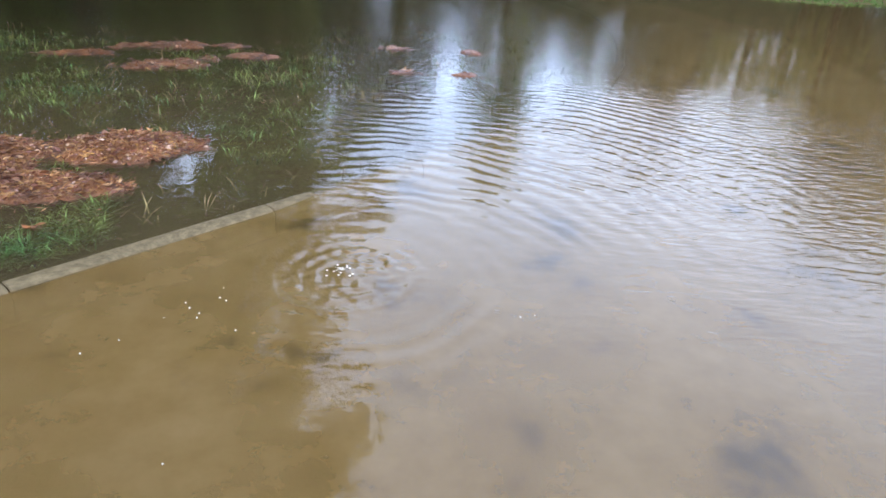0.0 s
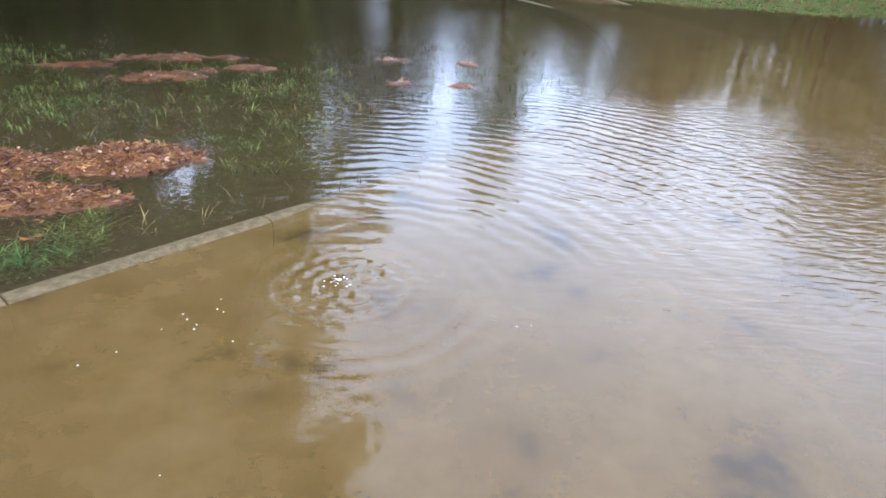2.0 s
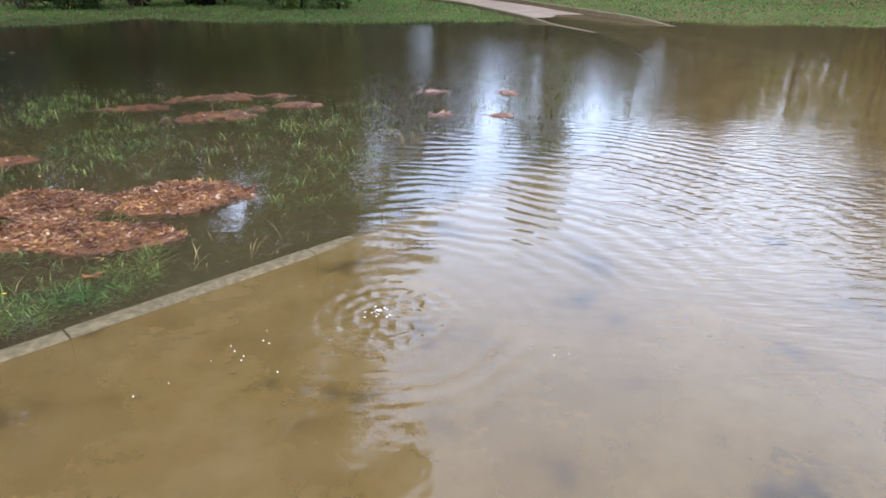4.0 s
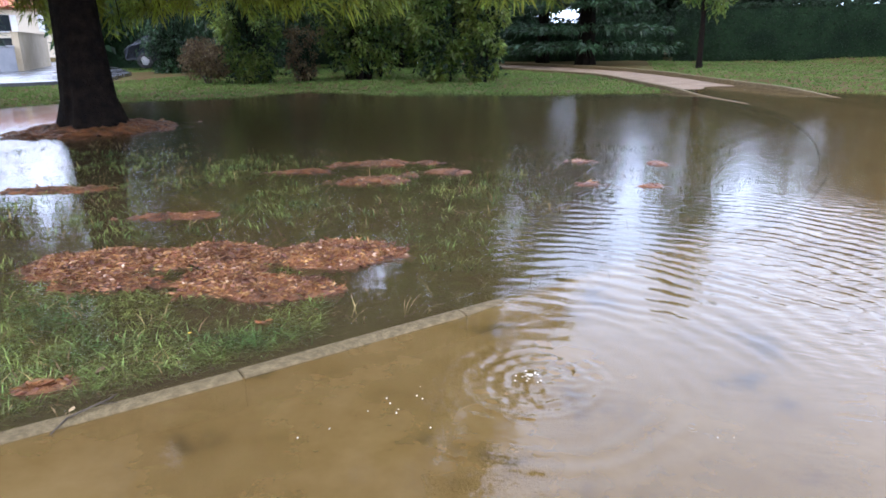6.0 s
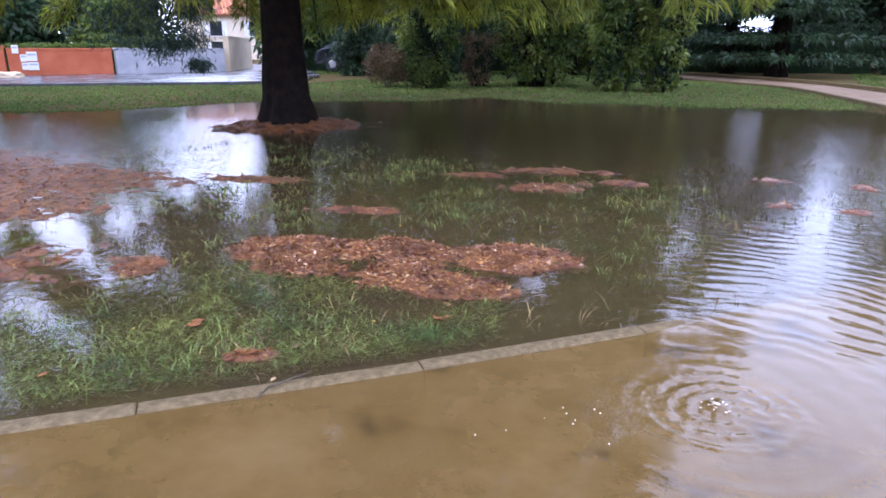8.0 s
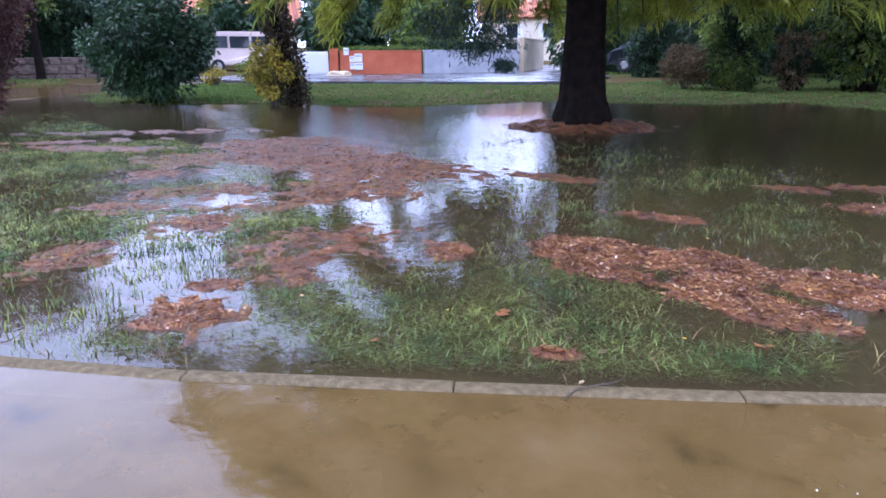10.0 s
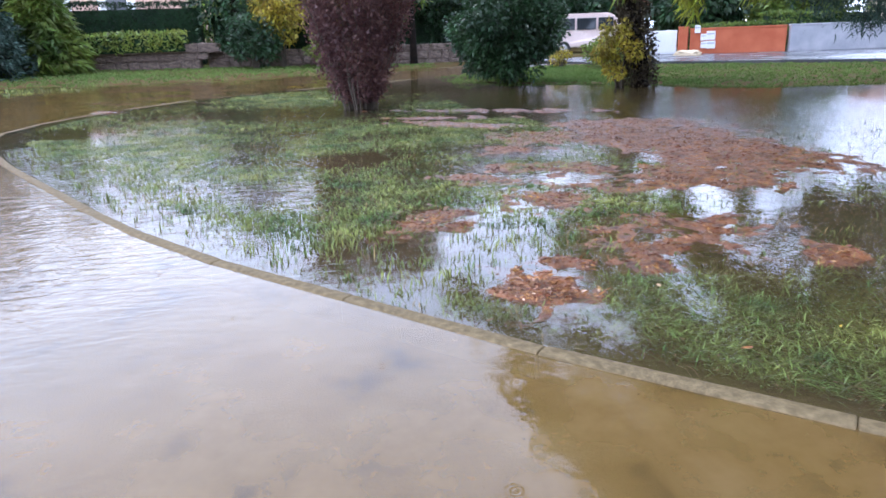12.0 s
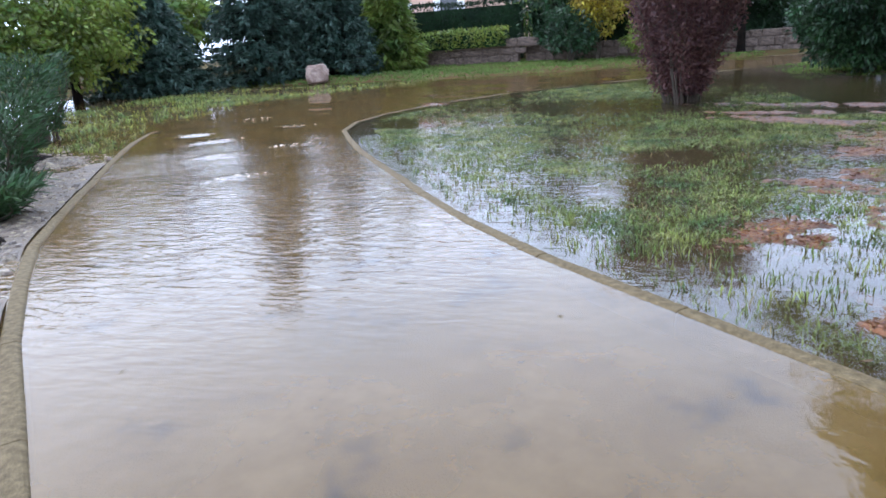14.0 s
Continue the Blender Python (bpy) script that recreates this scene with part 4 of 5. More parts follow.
def hedge(a, b, height, thick, mat, label, leaf=0.12, dense=190, seed=1, name="hedge", lift=0.0):
    """A clipped hedge between two places."""
    a, b = Vector(a), Vector(b)
    span = (b - a).length
    z = float(min(ground_level(a.x, a.y), ground_level(b.x, b.y))) + lift
    root = thing(name, ((a.x + b.x) / 2, (a.y + b.y) / 2, z), label, "hedge")
    root.rotation_euler[2] = math.atan2(b.y - a.y, b.x - a.x)
    part("heart", box_bm(span * 0.98, thick * 0.55, height * 0.88, (0, 0, height * 0.44 - 0.03)), M_HEDGE, root)
    k = int(dense * span * (height * 2 + thick))
    r = np.random.default_rng(seed)
    p = np.stack([r.uniform(-span / 2, span / 2, k), r.uniform(-0.5, 0.5, k), r.uniform(0.0, 1, k)], -1)
    face = r.random(k)
    p[:, 1] = np.where(face < 0.8, np.sign(p[:, 1]) * 0.5, p[:, 1])
    p[:, 2] = np.where(face >= 0.8, 1.0, p[:, 2])
    bump = 1 + 0.12 * wavy(p[:, 0], p[:, 2] * 3, 1.6, seed) + 0.08 * r.normal(size=k)
    p = p * np.array([1, thick, height])
    p[:, 1] *= bump
    p[:, 2] *= 0.95 + 0.06 * wavy(p[:, 0], p[:, 1], 1.1, seed + 1)
    foliage("leaves", [blades(p, unit(k) + np.array([0, 0, 0.3]), rng.uniform(0.7, 1.3, k) * leaf, leaf * 0.45)], mat, root)


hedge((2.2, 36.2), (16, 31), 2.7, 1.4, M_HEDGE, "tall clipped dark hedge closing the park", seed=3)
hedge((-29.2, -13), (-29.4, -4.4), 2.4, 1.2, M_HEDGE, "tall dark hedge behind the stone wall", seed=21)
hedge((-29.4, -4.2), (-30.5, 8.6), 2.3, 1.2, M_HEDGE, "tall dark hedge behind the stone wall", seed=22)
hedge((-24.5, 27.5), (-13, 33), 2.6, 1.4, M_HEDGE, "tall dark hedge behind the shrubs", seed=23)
hedge((-27.2, 18.4), (-26.0, 22.8), 1.7, 0.9, M_MIDLEAF, "grey-green garden hedge behind the pale wall", seed=24, name="garden_hedge")
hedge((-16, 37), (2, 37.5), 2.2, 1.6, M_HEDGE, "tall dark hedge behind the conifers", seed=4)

# ---- west side ----
conifer("blue_spruce", (-21.2, -12.0), 6.6, 1.9, 0.15, M_SPRUCE, "dense blue-green spruce with branches to the ground", tiers=28, arms=13, spray=0.21, per=46, seed=31)
conifer("blue_spruce", (-22.9, -10.3), 4.8, 2.1, 0.15, M_SPRUCE, "dense blue-green spruce with branches to the ground", tiers=24, arms=13, spray=0.21, per=46, seed=32)
conifer("blue_spruce", (-18.9, -14.4), 3.4, 2.2, 0.15, M_SPRUCE, "dense blue-green spruce with branches to the ground", tiers=24, arms=13, spray=0.21, per=46, seed=33)
conifer("feathery_conifer", (-24.6, -8.6), 4.0, 1.3, 0.1, M_MIDLEAF, "narrow light green feathery conifer", tiers=22, arms=10, spray=0.4, per=18, seed=34)
tree("bushy_tree", (-16.6, -15.2), 3.7, 0.14, (2.4, 2.4, 1.7), 0.3, 0.17, 11000, M_LIGHTLEAF, "bushy yellow-green tree with foliage down to the ground", lumps=90, seed=35)
tree("bushy_tree", (-13.6, -15.8), 4.0, 0.13, (2.2, 2.2, 1.9), 0.3, 0.17, 9000, M_MIDLEAF, "bushy green tree with foliage down to the ground", lumps=80, seed=36)
tree("yellow_tree", (-27.5, 0.2), 6.0, 0.15, (2.2, 2.4, 2.2), 1.2, 0.2, 5200, M_YELLOWLEAF, "tree with yellowing autumn leaves behind the low wall", lumps=60, seed=37)
tree("dark_tree", (-28.2, -3.0), 7.0, 0.2, (2.0, 2.0, 3.0), 0.6, 0.18, 8000, M_DARKLEAF, "dark green tree behind the low stone wall", lumps=70, seed=38)
shrub("ivy_bush", (-25.3, -2.3), (0.9, 1.1, 1.0), 0.14, 3600, M_DARKLEAF, "dark green bush in front of the stone wall", lift=0.02, lumps=50, seed=39)
shrub("yellow_bush", (-25.6, -1.35), (0.9, 1.0, 1.5), 0.16, 2600, M_YELLOWLEAF, "tall bush with yellow-green autumn leaves by the wall", lift=0.6, lumps=40, seed=43)
shrub("green_bush", (-25.2, 0.6), (0.8, 1.3, 0.65), 0.14, 3200, M_LIGHTLEAF, "light green bush at the foot of the stone wall", lift=0.02, lumps=40, seed=40)
tree("dark_tree", (-30.2, 4.6), 7.5, 0.2, (2.8, 2.8, 3.2), 0.8, 0.2, 8000, M_DARKLEAF, "dark green tree behind the low stone wall", lumps=70, seed=41)
tree("yellow_tree", (-26.5, 3.4), 6.0, 0.14, (1.5, 1.5, 2.2), 1.5, 0.18, 3000, M_LIGHTLEAF, "tree with yellow-green leaves behind the low wall", lumps=40, seed=42)


def stone_wall(a, b, height, thick, name, label, seed):
    """A low wall of uneven stones, each a piece of its own."""
    a, b = Vector(a), Vector(b)
    span = (b - a).length
    z = float(min(ground_level(a.x, a.y), ground_level(b.x, b.y))) - 0.05
    root = thing(name, ((a.x + b.x) / 2, (a.y + b.y) / 2, z), label, "wall", kind="structure")
    root.rotation_euler[2] = math.atan2(b.y - a.y, b.x - a.x)
    part("core", box_bm(span, thick * 0.8, height * 0.96, (0, 0, height * 0.48)), M_STONE, root)
    r = np.random.default_rng(seed)
    shapes = []
    for i in range(5):
        bm = box_bm(1, 1, 1, bevel=0.18)
        for v in bm.verts:
            v.co += Vector(r.uniform(-0.05, 0.05, 3))
        me = bpy.data.meshes.new("stone")
        bm.to_mesh(me)
        bm.free()
        me.materials.append(M_STONE)
        shapes.append(me)
    zz = 0.0
    while zz < height - 0.1:
        h = r.uniform(0.22, 0.36)
        x = -span / 2
        while x < span / 2:
            w = r.uniform(0.3, 0.75)
            ob = obj("stone", shapes[r.integers(0, 5)], root)
            ob.location = (x + w / 2, -0.02, zz + h / 2)
            ob.scale = (w * 0.96, thick * r.uniform(0.95, 1.1), h * 0.95)
            ob.rotation_euler[1] = r.uniform(-0.06, 0.06)
            x += w
        zz += h


def rock(at, size, name, mat, label, seed):
    bm = bmesh.new()
    bmesh.ops.create_icosphere(bm, subdivisions=3, radius=0.5)
    for v in bm.verts:
        p = v.co * 2
        k = 1 + 0.22 * noise.noise(p * 1.3 + Vector((seed, 0, 0))) + 0.10 * noise.noise(p * 3.5)
        v.co = Vector((max(-0.42, min(0.42, v.co.x)), max(-0.4, min(0.4, v.co.y)), max(-0.38, min(0.4, v.co.z)))) * k
    me = bpy.data.meshes.new(name)
    bm.to_mesh(me)
    bm.free()
    me.materials.append(mat)
    ob = obj(name, me, None, (at[0], at[1], float(ground_level(*at)) + size[2] * 0.36), label, "rock")
    ob.scale = size
    ob.rotation_euler[2] = 0.4


rock((-20.05, -9.5), (0.95, 0.8, 0.72), "boulder", M_PINKROCK, "pale pink boulder at the edge of the flooded path", 3)

# ---- oleanders on the bank ----
def oleander(at, height, seed):
    root = thing("oleander", (at[0], at[1], float(ground_level(*at))), "oleander shrub with narrow green leaves on a soil mound", "bush", "oleanders on the bank")
    for i in range(16):
        bm = bmesh.new()
        stems(bm, 0.16, 0.5, height * 0.9, 1, 0.014, seed * 41 + i)
        part("stem", bm, M_STEM, root)
    r = np.random.default_rng(seed)
    k = 2300
    t = r.uniform(0.15, 1, k)
    a = r.uniform(0, 6.28, k)
    rad = (0.12 + 0.48 * t) * r.uniform(0.3, 1, k) ** 0.6
    p = np.stack([np.cos(a) * rad, np.sin(a) * rad, t * height], -1)
    w = np.stack([np.cos(a), np.sin(a), np.full(k, 0.9)], -1) + 0.5 * r.normal(size=(k, 3))
    foliage("leaves", [blades(p, w, r.uniform(0.10, 0.17, k), 0.022, 0.1)], M_OLEANDER, root)


for i, (x, y, h) in enumerate([(-6.2, -6.75, 1.0), (-7.9, -8.2, 1.25), (-9.6, -9.5, 1.4), (-4.95, -5.75, 0.35)]):
    oleander((x, y), h, 50 + i)
for i, (x, y, r_) in enumerate([(-4.3, -4.95, 0.2), (-5.05, -5.75, 0.28), (-6.2, -6.75, 0.35), (-7.9, -8.2, 0.4), (-3.75, -4.5, 0.16)]):
    litter([(x, y, r_, r_ * 0.7, 45)], 0.085, "dark soil mound on the wet gravel bank", 60, name="soil_mound", mat=M_BARK, seed=60 + i)

# ---- street, walls and houses ----
def flat_strip(name, pts, mat, z, label, category):
    bm = bmesh.new()
    f = bm.faces.new([bm.verts.new((x, y, z)) for x, y in pts])
    ext = bmesh.ops.extrude_face_region(bm, geom=[f])
    for v in ext["geom"]:
        if isinstance(v, bmesh.types.BMVert):
            v.co.z -= 0.3
    bmesh.ops.recalc_face_normals(bm, faces=bm.faces[:])
    me = bpy.data.meshes.new(name)
    bm.to_mesh(me)
    bm.free()
    me.materials.append(mat)
    obj(name, me, label=label, category=category, kind="structure")


flat_strip("road", [(-29.5, 8.2), (-22.5, 9.0), (-14.8, 16.8), (-17.5, 21.5), (-46, 52), (-52, 48), (-29.6, 29.0), (-24.8, 22.6), (-26.2, 18.0), (-28.4, 13.4)], M_ASPHALT, 0.225, "wet grey asphalt street beyond the park", "road")


def garden_wall(name, a, b, z0, height, thick, mat, label, cap=None):
    a, b = Vector(a), Vector(b)
    span = (b - a).length
    root = thing(name, ((a.x + b.x) / 2, (a.y + b.y) / 2, z0), label, "wall", kind="structure")
    root.rotation_euler[2] = math.atan2(b.y - a.y, b.x - a.x)
    part("panel", box_bm(span, thick, height, (0, 0, height / 2 - 0.02), bevel=0.012), mat, root)
    part("coping", box_bm(span + 0.04, thick + 0.06, 0.06, (0, 0, height + 0.012), bevel=0.015), cap or mat, root)
    return root


ow = garden_wall("wall_street", (-27.25, 15.1), (-25.3, 18.1), 0.2, 0.98, 0.2, M_ORANGE, "orange rendered garden wall along the street")
garden_wall("wall_garden", (-25.25, 18.2), (-24.2, 23.0), 0.2, 1.0, 0.2, M_GREYWALL, "pale grey rendered garden wall along the street")
garden_wall("wall_side", (-24.2, 23.2), (-29.3, 29.9), 0.2, 1.55, 0.25, M_BEIGE, "beige rendered wall turning into a side street")
garden_wall("gate_pier", (-27.5, 14.72), (-27.28, 15.02), 0.2, 1.06, 0.3, M_ORANGE, "orange rendered gate pier")


def gate():
    a, b = Vector((-28.15, 13.55)), Vector((-27.52, 14.66))
    root = thing("gate", ((a.x + b.x) / 2, (a.y + b.y) / 2, 0.2), "white painted solid metal driveway gate", "gate")
    root.rotation_euler[2] = math.atan2(b.y - a.y, b.x - a.x)
    span = (b - a).length
    part("gate_frame", box_bm(span, 0.05, 0.96, (0, 0, 0.5), bevel=0.01), M_WHITE, root)
    for i in range(8):
        part("board", box_bm(span / 8 - 0.015, 0.03, 0.86, (-span / 2 + span * (i + 0.5) / 8, -0.035, 0.5), bevel=0.005), M_WHITE, root)


gate()


def letter_boxes():
    d = Vector((-25.3 + 27.25, 18.1 - 15.1)).normalized()
    n_ = Vector((d.y, -d.x))
    for s, z, w, h in ((0.28, 0.98, 0.22, 0.3), (0.52, 0.66, 0.22, 0.26), (0.80, 0.72, 0.34, 0.34), (0.54, 0.36, 0.22, 0.26), (0.82, 0.36, 0.34, 0.3)):
        p = Vector((-27.25, 15.1)) + d * s + n_ * 0.14
        root = thing("letter_box", (p.x, p.y, 0.2 + z), "small white metal box mounted on the orange wall", "letter box", "boxes on the wall")
        root.rotation_euler[2] = math.atan2(d.y, d.x)
        part("body", box_bm(w, 0.08, h, bevel=0.01), M_WHITE, root)
        part("flap", box_bm(w * 0.8, 0.012, h * 0.2, (0, -0.045, h * 0.2), bevel=0.003), M_GREYWALL, root)


letter_boxes()
rock((-25.3, 13.9), (1.2, 0.5, 0.36), "stone_block", M_BEIGE, "yellowish stone block beside the street", 5)
hedge((-28.4, 15.6), (-26.3, 19.2), 1.55, 0.8, M_MIDLEAF, "grey-green garden hedge behind the orange wall", seed=8, name="garden_hedge")


def house(at, size, turn, wall_mat, label, eaves, windows, ridge=1.6):
    root = thing("house", (at[0], at[1], 0.2), label, "house")
    root.rotation_euler[2] = radians(turn)
    w, d = size
    part("wall", box_bm(w, d, eaves, (0, 0, eaves / 2)), wall_mat, root)
    bm = bmesh.new()
    o = 0.45
    v = [bm.verts.new(p) for p in ((-w / 2 - o, -d / 2 - o, eaves), (w / 2 + o, -d / 2 - o, eaves), (w / 2 + o, d / 2 + o, eaves), (-w / 2 - o, d / 2 + o, eaves), (-w / 2 - o, 0, eaves + ridge), (w / 2 + o, 0, eaves + ridge))]
    for q in ((0, 1, 5, 4), (2, 3, 4, 5), (1, 2, 5), (3, 0, 4), (3, 2, 1, 0)):
        bm.faces.new([v[i] for i in q])
    roof = part("roof", bm, M_TILE, root)
    rows = 9
    tile = bpy.data.meshes.new("tile_course")
    bm = bmesh.new()
    n_ = int((w + 2 * o) / 0.22)
    for i in range(n_):
        bmesh.ops.create_cone(bm, segments=6, radius1=0.1, radius2=0.09, depth=0.6, cap_ends=False, matrix=Matrix.Translation((-w / 2 - o + 0.11 + i * 0.22, 0, 0)) @ Matrix.Rotation(radians(90), 4, "X"))
    bm.to_mesh(tile)
    bm.free()
    tile.materials.append(M_TILE)
    sl = math.atan2(ridge, d / 2 + o)
    for sgn in (-1, 1):
        for k in range(rows):
            t = (k + 0.5) / rows
            ob = obj("tile_course", tile, roof)
            ob.location = (0, sgn * (d / 2 + o) * (1 - t), eaves + ridge * t + 0.03)
            ob.rotation_euler[0] = -sgn * sl
            ob.scale[1] = (d / 2 + o) / rows / 0.5
    for x, z, ww, hh in windows:
        win = part("window", box_bm(ww, 0.06, hh, (x, -d / 2 - 0.005, z)), M_GLASS, root)
        for sx in (-1, 1):
            part("shutter", box_bm(ww * 0.42, 0.05, hh, (x + sx * ww * 0.73, -d / 2 - 0.04, z), bevel=0.01), M_WHITE, win)
        part("sill", box_bm(ww + 0.2, 0.16, 0.07, (x, -d / 2 - 0.06, z - hh / 2 - 0.04)), M_WHITE, win)


house((-43.5, 45), (11, 8), 48, M_CREAM, "cream two-storey house with a clay tile roof", 3.6, [(-3, 2.6, 0.9, 1.1), (0, 2.6, 0.9, 1.1), (3, 2.6, 0.9, 1.1), (-3, 1.0, 0.9, 1.2), (2.5, 1.0, 1.4, 1.6)])
house((-43.5, 16.5), (8, 8), 66, M_CREAM, "cream house with an orange clay tile roof", 2.6, [(-2, 1.5, 0.9, 1.1), (2, 1.5, 0.9, 1.1)])
house((-46.5, -11.0), (10, 8), 78, M_PINKWALL, "pinkish rendered house with white shuttered windows", 5.0, [(-2.4, 3.2, 1.1, 1.3), (1.2, 3.2, 1.1, 1.3), (-2.4, 1.2, 1.1, 1.4)])


def vehicle(name, at, turn, length, width, profile, mat, label, panes, category="car", wheel=0.32):
    """profile: side outline as (share of length, height); panes: side windows as (x0, x1, z0, z1)."""
    root = thing(name, (at[0], at[1], at[2]), label, category)
    root.rotation_euler[2] = radians(turn)
    bm = bmesh.new()
    def hull(s):
        return [bm.verts.new(((u - 0.5) * length, s * width / 2 * (0.86 if z > 1.05 else 1.0), z)) for u, z in profile]
    a, b = hull(-1), hull(1)
    bm.faces.new(a[::-1])
    bm.faces.new(b)
    for i in range(len(a)):
        j = (i + 1) % len(a)
        bm.faces.new((a[i], a[j], b[j], b[i]))
    bmesh.ops.recalc_face_normals(bm, faces=bm.faces[:])
    bmesh.ops.bevel(bm, geom=bm.edges[:], offset=0.05, segments=2, affect="EDGES")
    part("body", bm, mat, root)
    for s in (-1, 1):
        for x0, x1, z0, z1 in panes:
            part("side_window", box_bm(x1 - x0, 0.03, z1 - z0, ((x0 + x1) / 2, s * width * 0.462, (z0 + z1) / 2), bevel=0.01), M_GLASS, root)
        for u in (-0.31, 0.31):
            bm = bmesh.new()
            bmesh.ops.create_cone(bm, segments=18, radius1=wheel, radius2=wheel, depth=0.2, cap_ends=True, matrix=Matrix.Translation((u * length, s * (width / 2 - 0.08), wheel)) @ Matrix.Rotation(radians(90), 4, "X"))
            wh = part("wheel", bm, M_RUBBER, root)
            bm = bmesh.new()
            bmesh.ops.create_cone(bm, segments=14, radius1=wheel * 0.62, radius2=wheel * 0.5, depth=0.04, cap_ends=True, matrix=Matrix.Translation((u * length, s * (width / 2 + 0.025), wheel)) @ Matrix.Rotation(radians(-90 * s), 4, "X"))
            part("rim", bm, M_METAL, wh)
    return root


VAN = [(0.0, 0.35), (0.0, 0.95), (0.14, 1.12), (0.26, 1.75), (0.34, 1.9), (0.98, 1.9), (1.0, 1.6), (1.0, 0.35)]
CAR = [(0.0, 0.35), (0.0, 0.72), (0.22, 0.88), (0.38, 1.36), (0.5, 1.42), (0.78, 1.38), (0.95, 0.95), (1.0, 0.85), (1.0, 0.35)]
v1 = vehicle("van", (-33.3, 13.3, 0.22), 250, 4.4, 1.8, VAN, M_PINKVAN, "pale parked van with dark windows beyond the gate", [(-0.95, -0.25, 1.15, 1.68), (-0.15, 0.75, 1.15, 1.68), (0.85, 1.8, 1.15, 1.68)], "van")
part("windscreen", box_bm(0.04, 1.4, 0.68, (-1.36, 0, 1.42), bevel=0.01), M_GLASS, v1).rotation_euler[1] = 0.0
vehicle("car", (-34.6, 9.9, 0.22), 250, 4.0, 1.7, CAR, M_SILVER, "white parked car beyond the verge", [(-0.45, 0.25, 0.95, 1.28), (0.32, 1.0, 0.95, 1.28)])
vehicle("car", (-19.6, 27.2, 0.22), 215, 4.1, 1.7, CAR, M_DARKCAR, "dark parked car behind the shrubs", [(-0.45, 0.25, 0.95, 1.28), (0.32, 1.0, 0.95, 1.28)])

# ---- woods that close the place ----
def wood(spots, seed, leaves=7500):
    for i, (x, y, h, w, mat) in enumerate(spots):
        tree("background_tree", (x, y), h, 0.22, (w, w, h * 0.5), 0.0, 0.36, leaves, mat, "tall leafy tree at the edge of the park", lumps=70, seed=seed + i, limbs=8, group="trees round the park")


wood([(-10, 30, 8.5, 3.6, M_MIDLEAF), (-7.3, 26.5, 13, 3.4, M_MIDLEAF), (-15, 27, 8, 3.2, M_DARKLEAF), (-20, 33, 9, 3.6, M_MIDLEAF), (12.3, 38, 9.8, 3.1, M_DARKLEAF), (21, 30, 11, 4.5, M_DARKLEAF),
      (-33, -2, 5.6, 4, M_MIDLEAF), (-30, -14, 4.2, 3.6, M_DARKLEAF), (15, 21, 9, 3.6, M_DARKLEAF), (19.5, 24, 10, 4, M_MIDLEAF), (17, 12, 9, 4, M_DARKLEAF), (-33, 4.5, 9, 3.5, M_MIDLEAF), (-35, 24.5, 8, 2.8, M_MIDLEAF), (-24, -19, 4.2, 3.6, M_MIDLEAF),
      (-10, -24, 9, 4, M_MIDLEAF), (4, -22, 9, 4, M_DARKLEAF), (20, -14, 9, 4, M_MIDLEAF), (26, 4, 9, 4, M_DARKLEAF), (26, 18, 10, 4, M_MIDLEAF),
      (-24, 28, 7, 2.8, M_DARKLEAF), (-13, 34, 9, 3.6, M_DARKLEAF), (-8.5, 41, 10, 3.6, M_HEDGE), (-5.6, 39.5, 10.5, 2.8, M_DARKLEAF), (-0.5, 43, 5.5, 3, M_DARKLEAF), (15.5, 41, 9, 3, M_DARKLEAF), (2.5, 40.5, 5.6, 3, M_HEDGE), (7.3, 39, 5.2, 3, M_HEDGE), (19, 33.5, 5, 3, M_DARKLEAF), (-22.5, 32.0, 12, 3.2, M_DARKLEAF), (-29, 21, 3.8, 2.0, M_MIDLEAF), (-30.5, 17.2, 3.9, 2.2, M_DARKLEAF),
      (-27.5, -12, 4.2, 2.6, M_HEDGE), (-31, 1, 6.5, 3, M_DARKLEAF), (-37, 8, 8, 3, M_MIDLEAF), (-35, 19.8, 7.5, 2.6, M_DARKLEAF), (-54, 31, 10.5, 5, M_DARKLEAF), (-53, 22, 10, 5, M_DARKLEAF), (-56, 40, 9.5, 4.5, M_MIDLEAF), (-51, 12, 9, 4.5, M_DARKLEAF), (-38.5, 14.8, 4.4, 2.4, M_DARKLEAF), (-37.5, 9.5, 4.6, 2.4, M_DARKLEAF), (-20, 38, 9, 4, M_DARKLEAF)], 200)

# Thin crowns added to soften the bright sky reflected in the flood.
wood([(5.2, 41, 8.8, 2.6, M_MIDLEAF), (9.2, 41.5, 9.5, 2.4, M_MIDLEAF), (17.5, 34, 9.5, 3.0, M_MIDLEAF), (15.3, 33.8, 9.0, 2.2, M_MIDLEAF), (-46, 37, 8, 3, M_MIDLEAF)], 320, 1500)
tree("sparse_tree", (17.5, 31), 9.5, 0.16, (3.0, 3.0, 4.2), 1.0, 0.3, 2300, M_MIDLEAF, "added thin-leaved tree, out of view, softening the reflected sky", lumps=70, seed=290, limbs=9, group="trees round the park")

# ---- grass ----
def on_road(x, y):
    return (-(x + 22.5) * 0.712 + (y - 9.0) * 0.702 > -0.1) & (x < -14.6) & (y < 24)


MATS = [(-2.1, 3.0, 1.0, 0.5), (-7.2, 3.2, 1.8, 0.9), (-5.3, 2.35, 0.45, 0.4), (-3.9, 1.6, 0.38, 0.38), (-4.66, 0.37, 0.3, 0.3), (-3.35, 0.65, 0.25, 0.3), (-5.0, 1.2, 0.35, 0.3)]


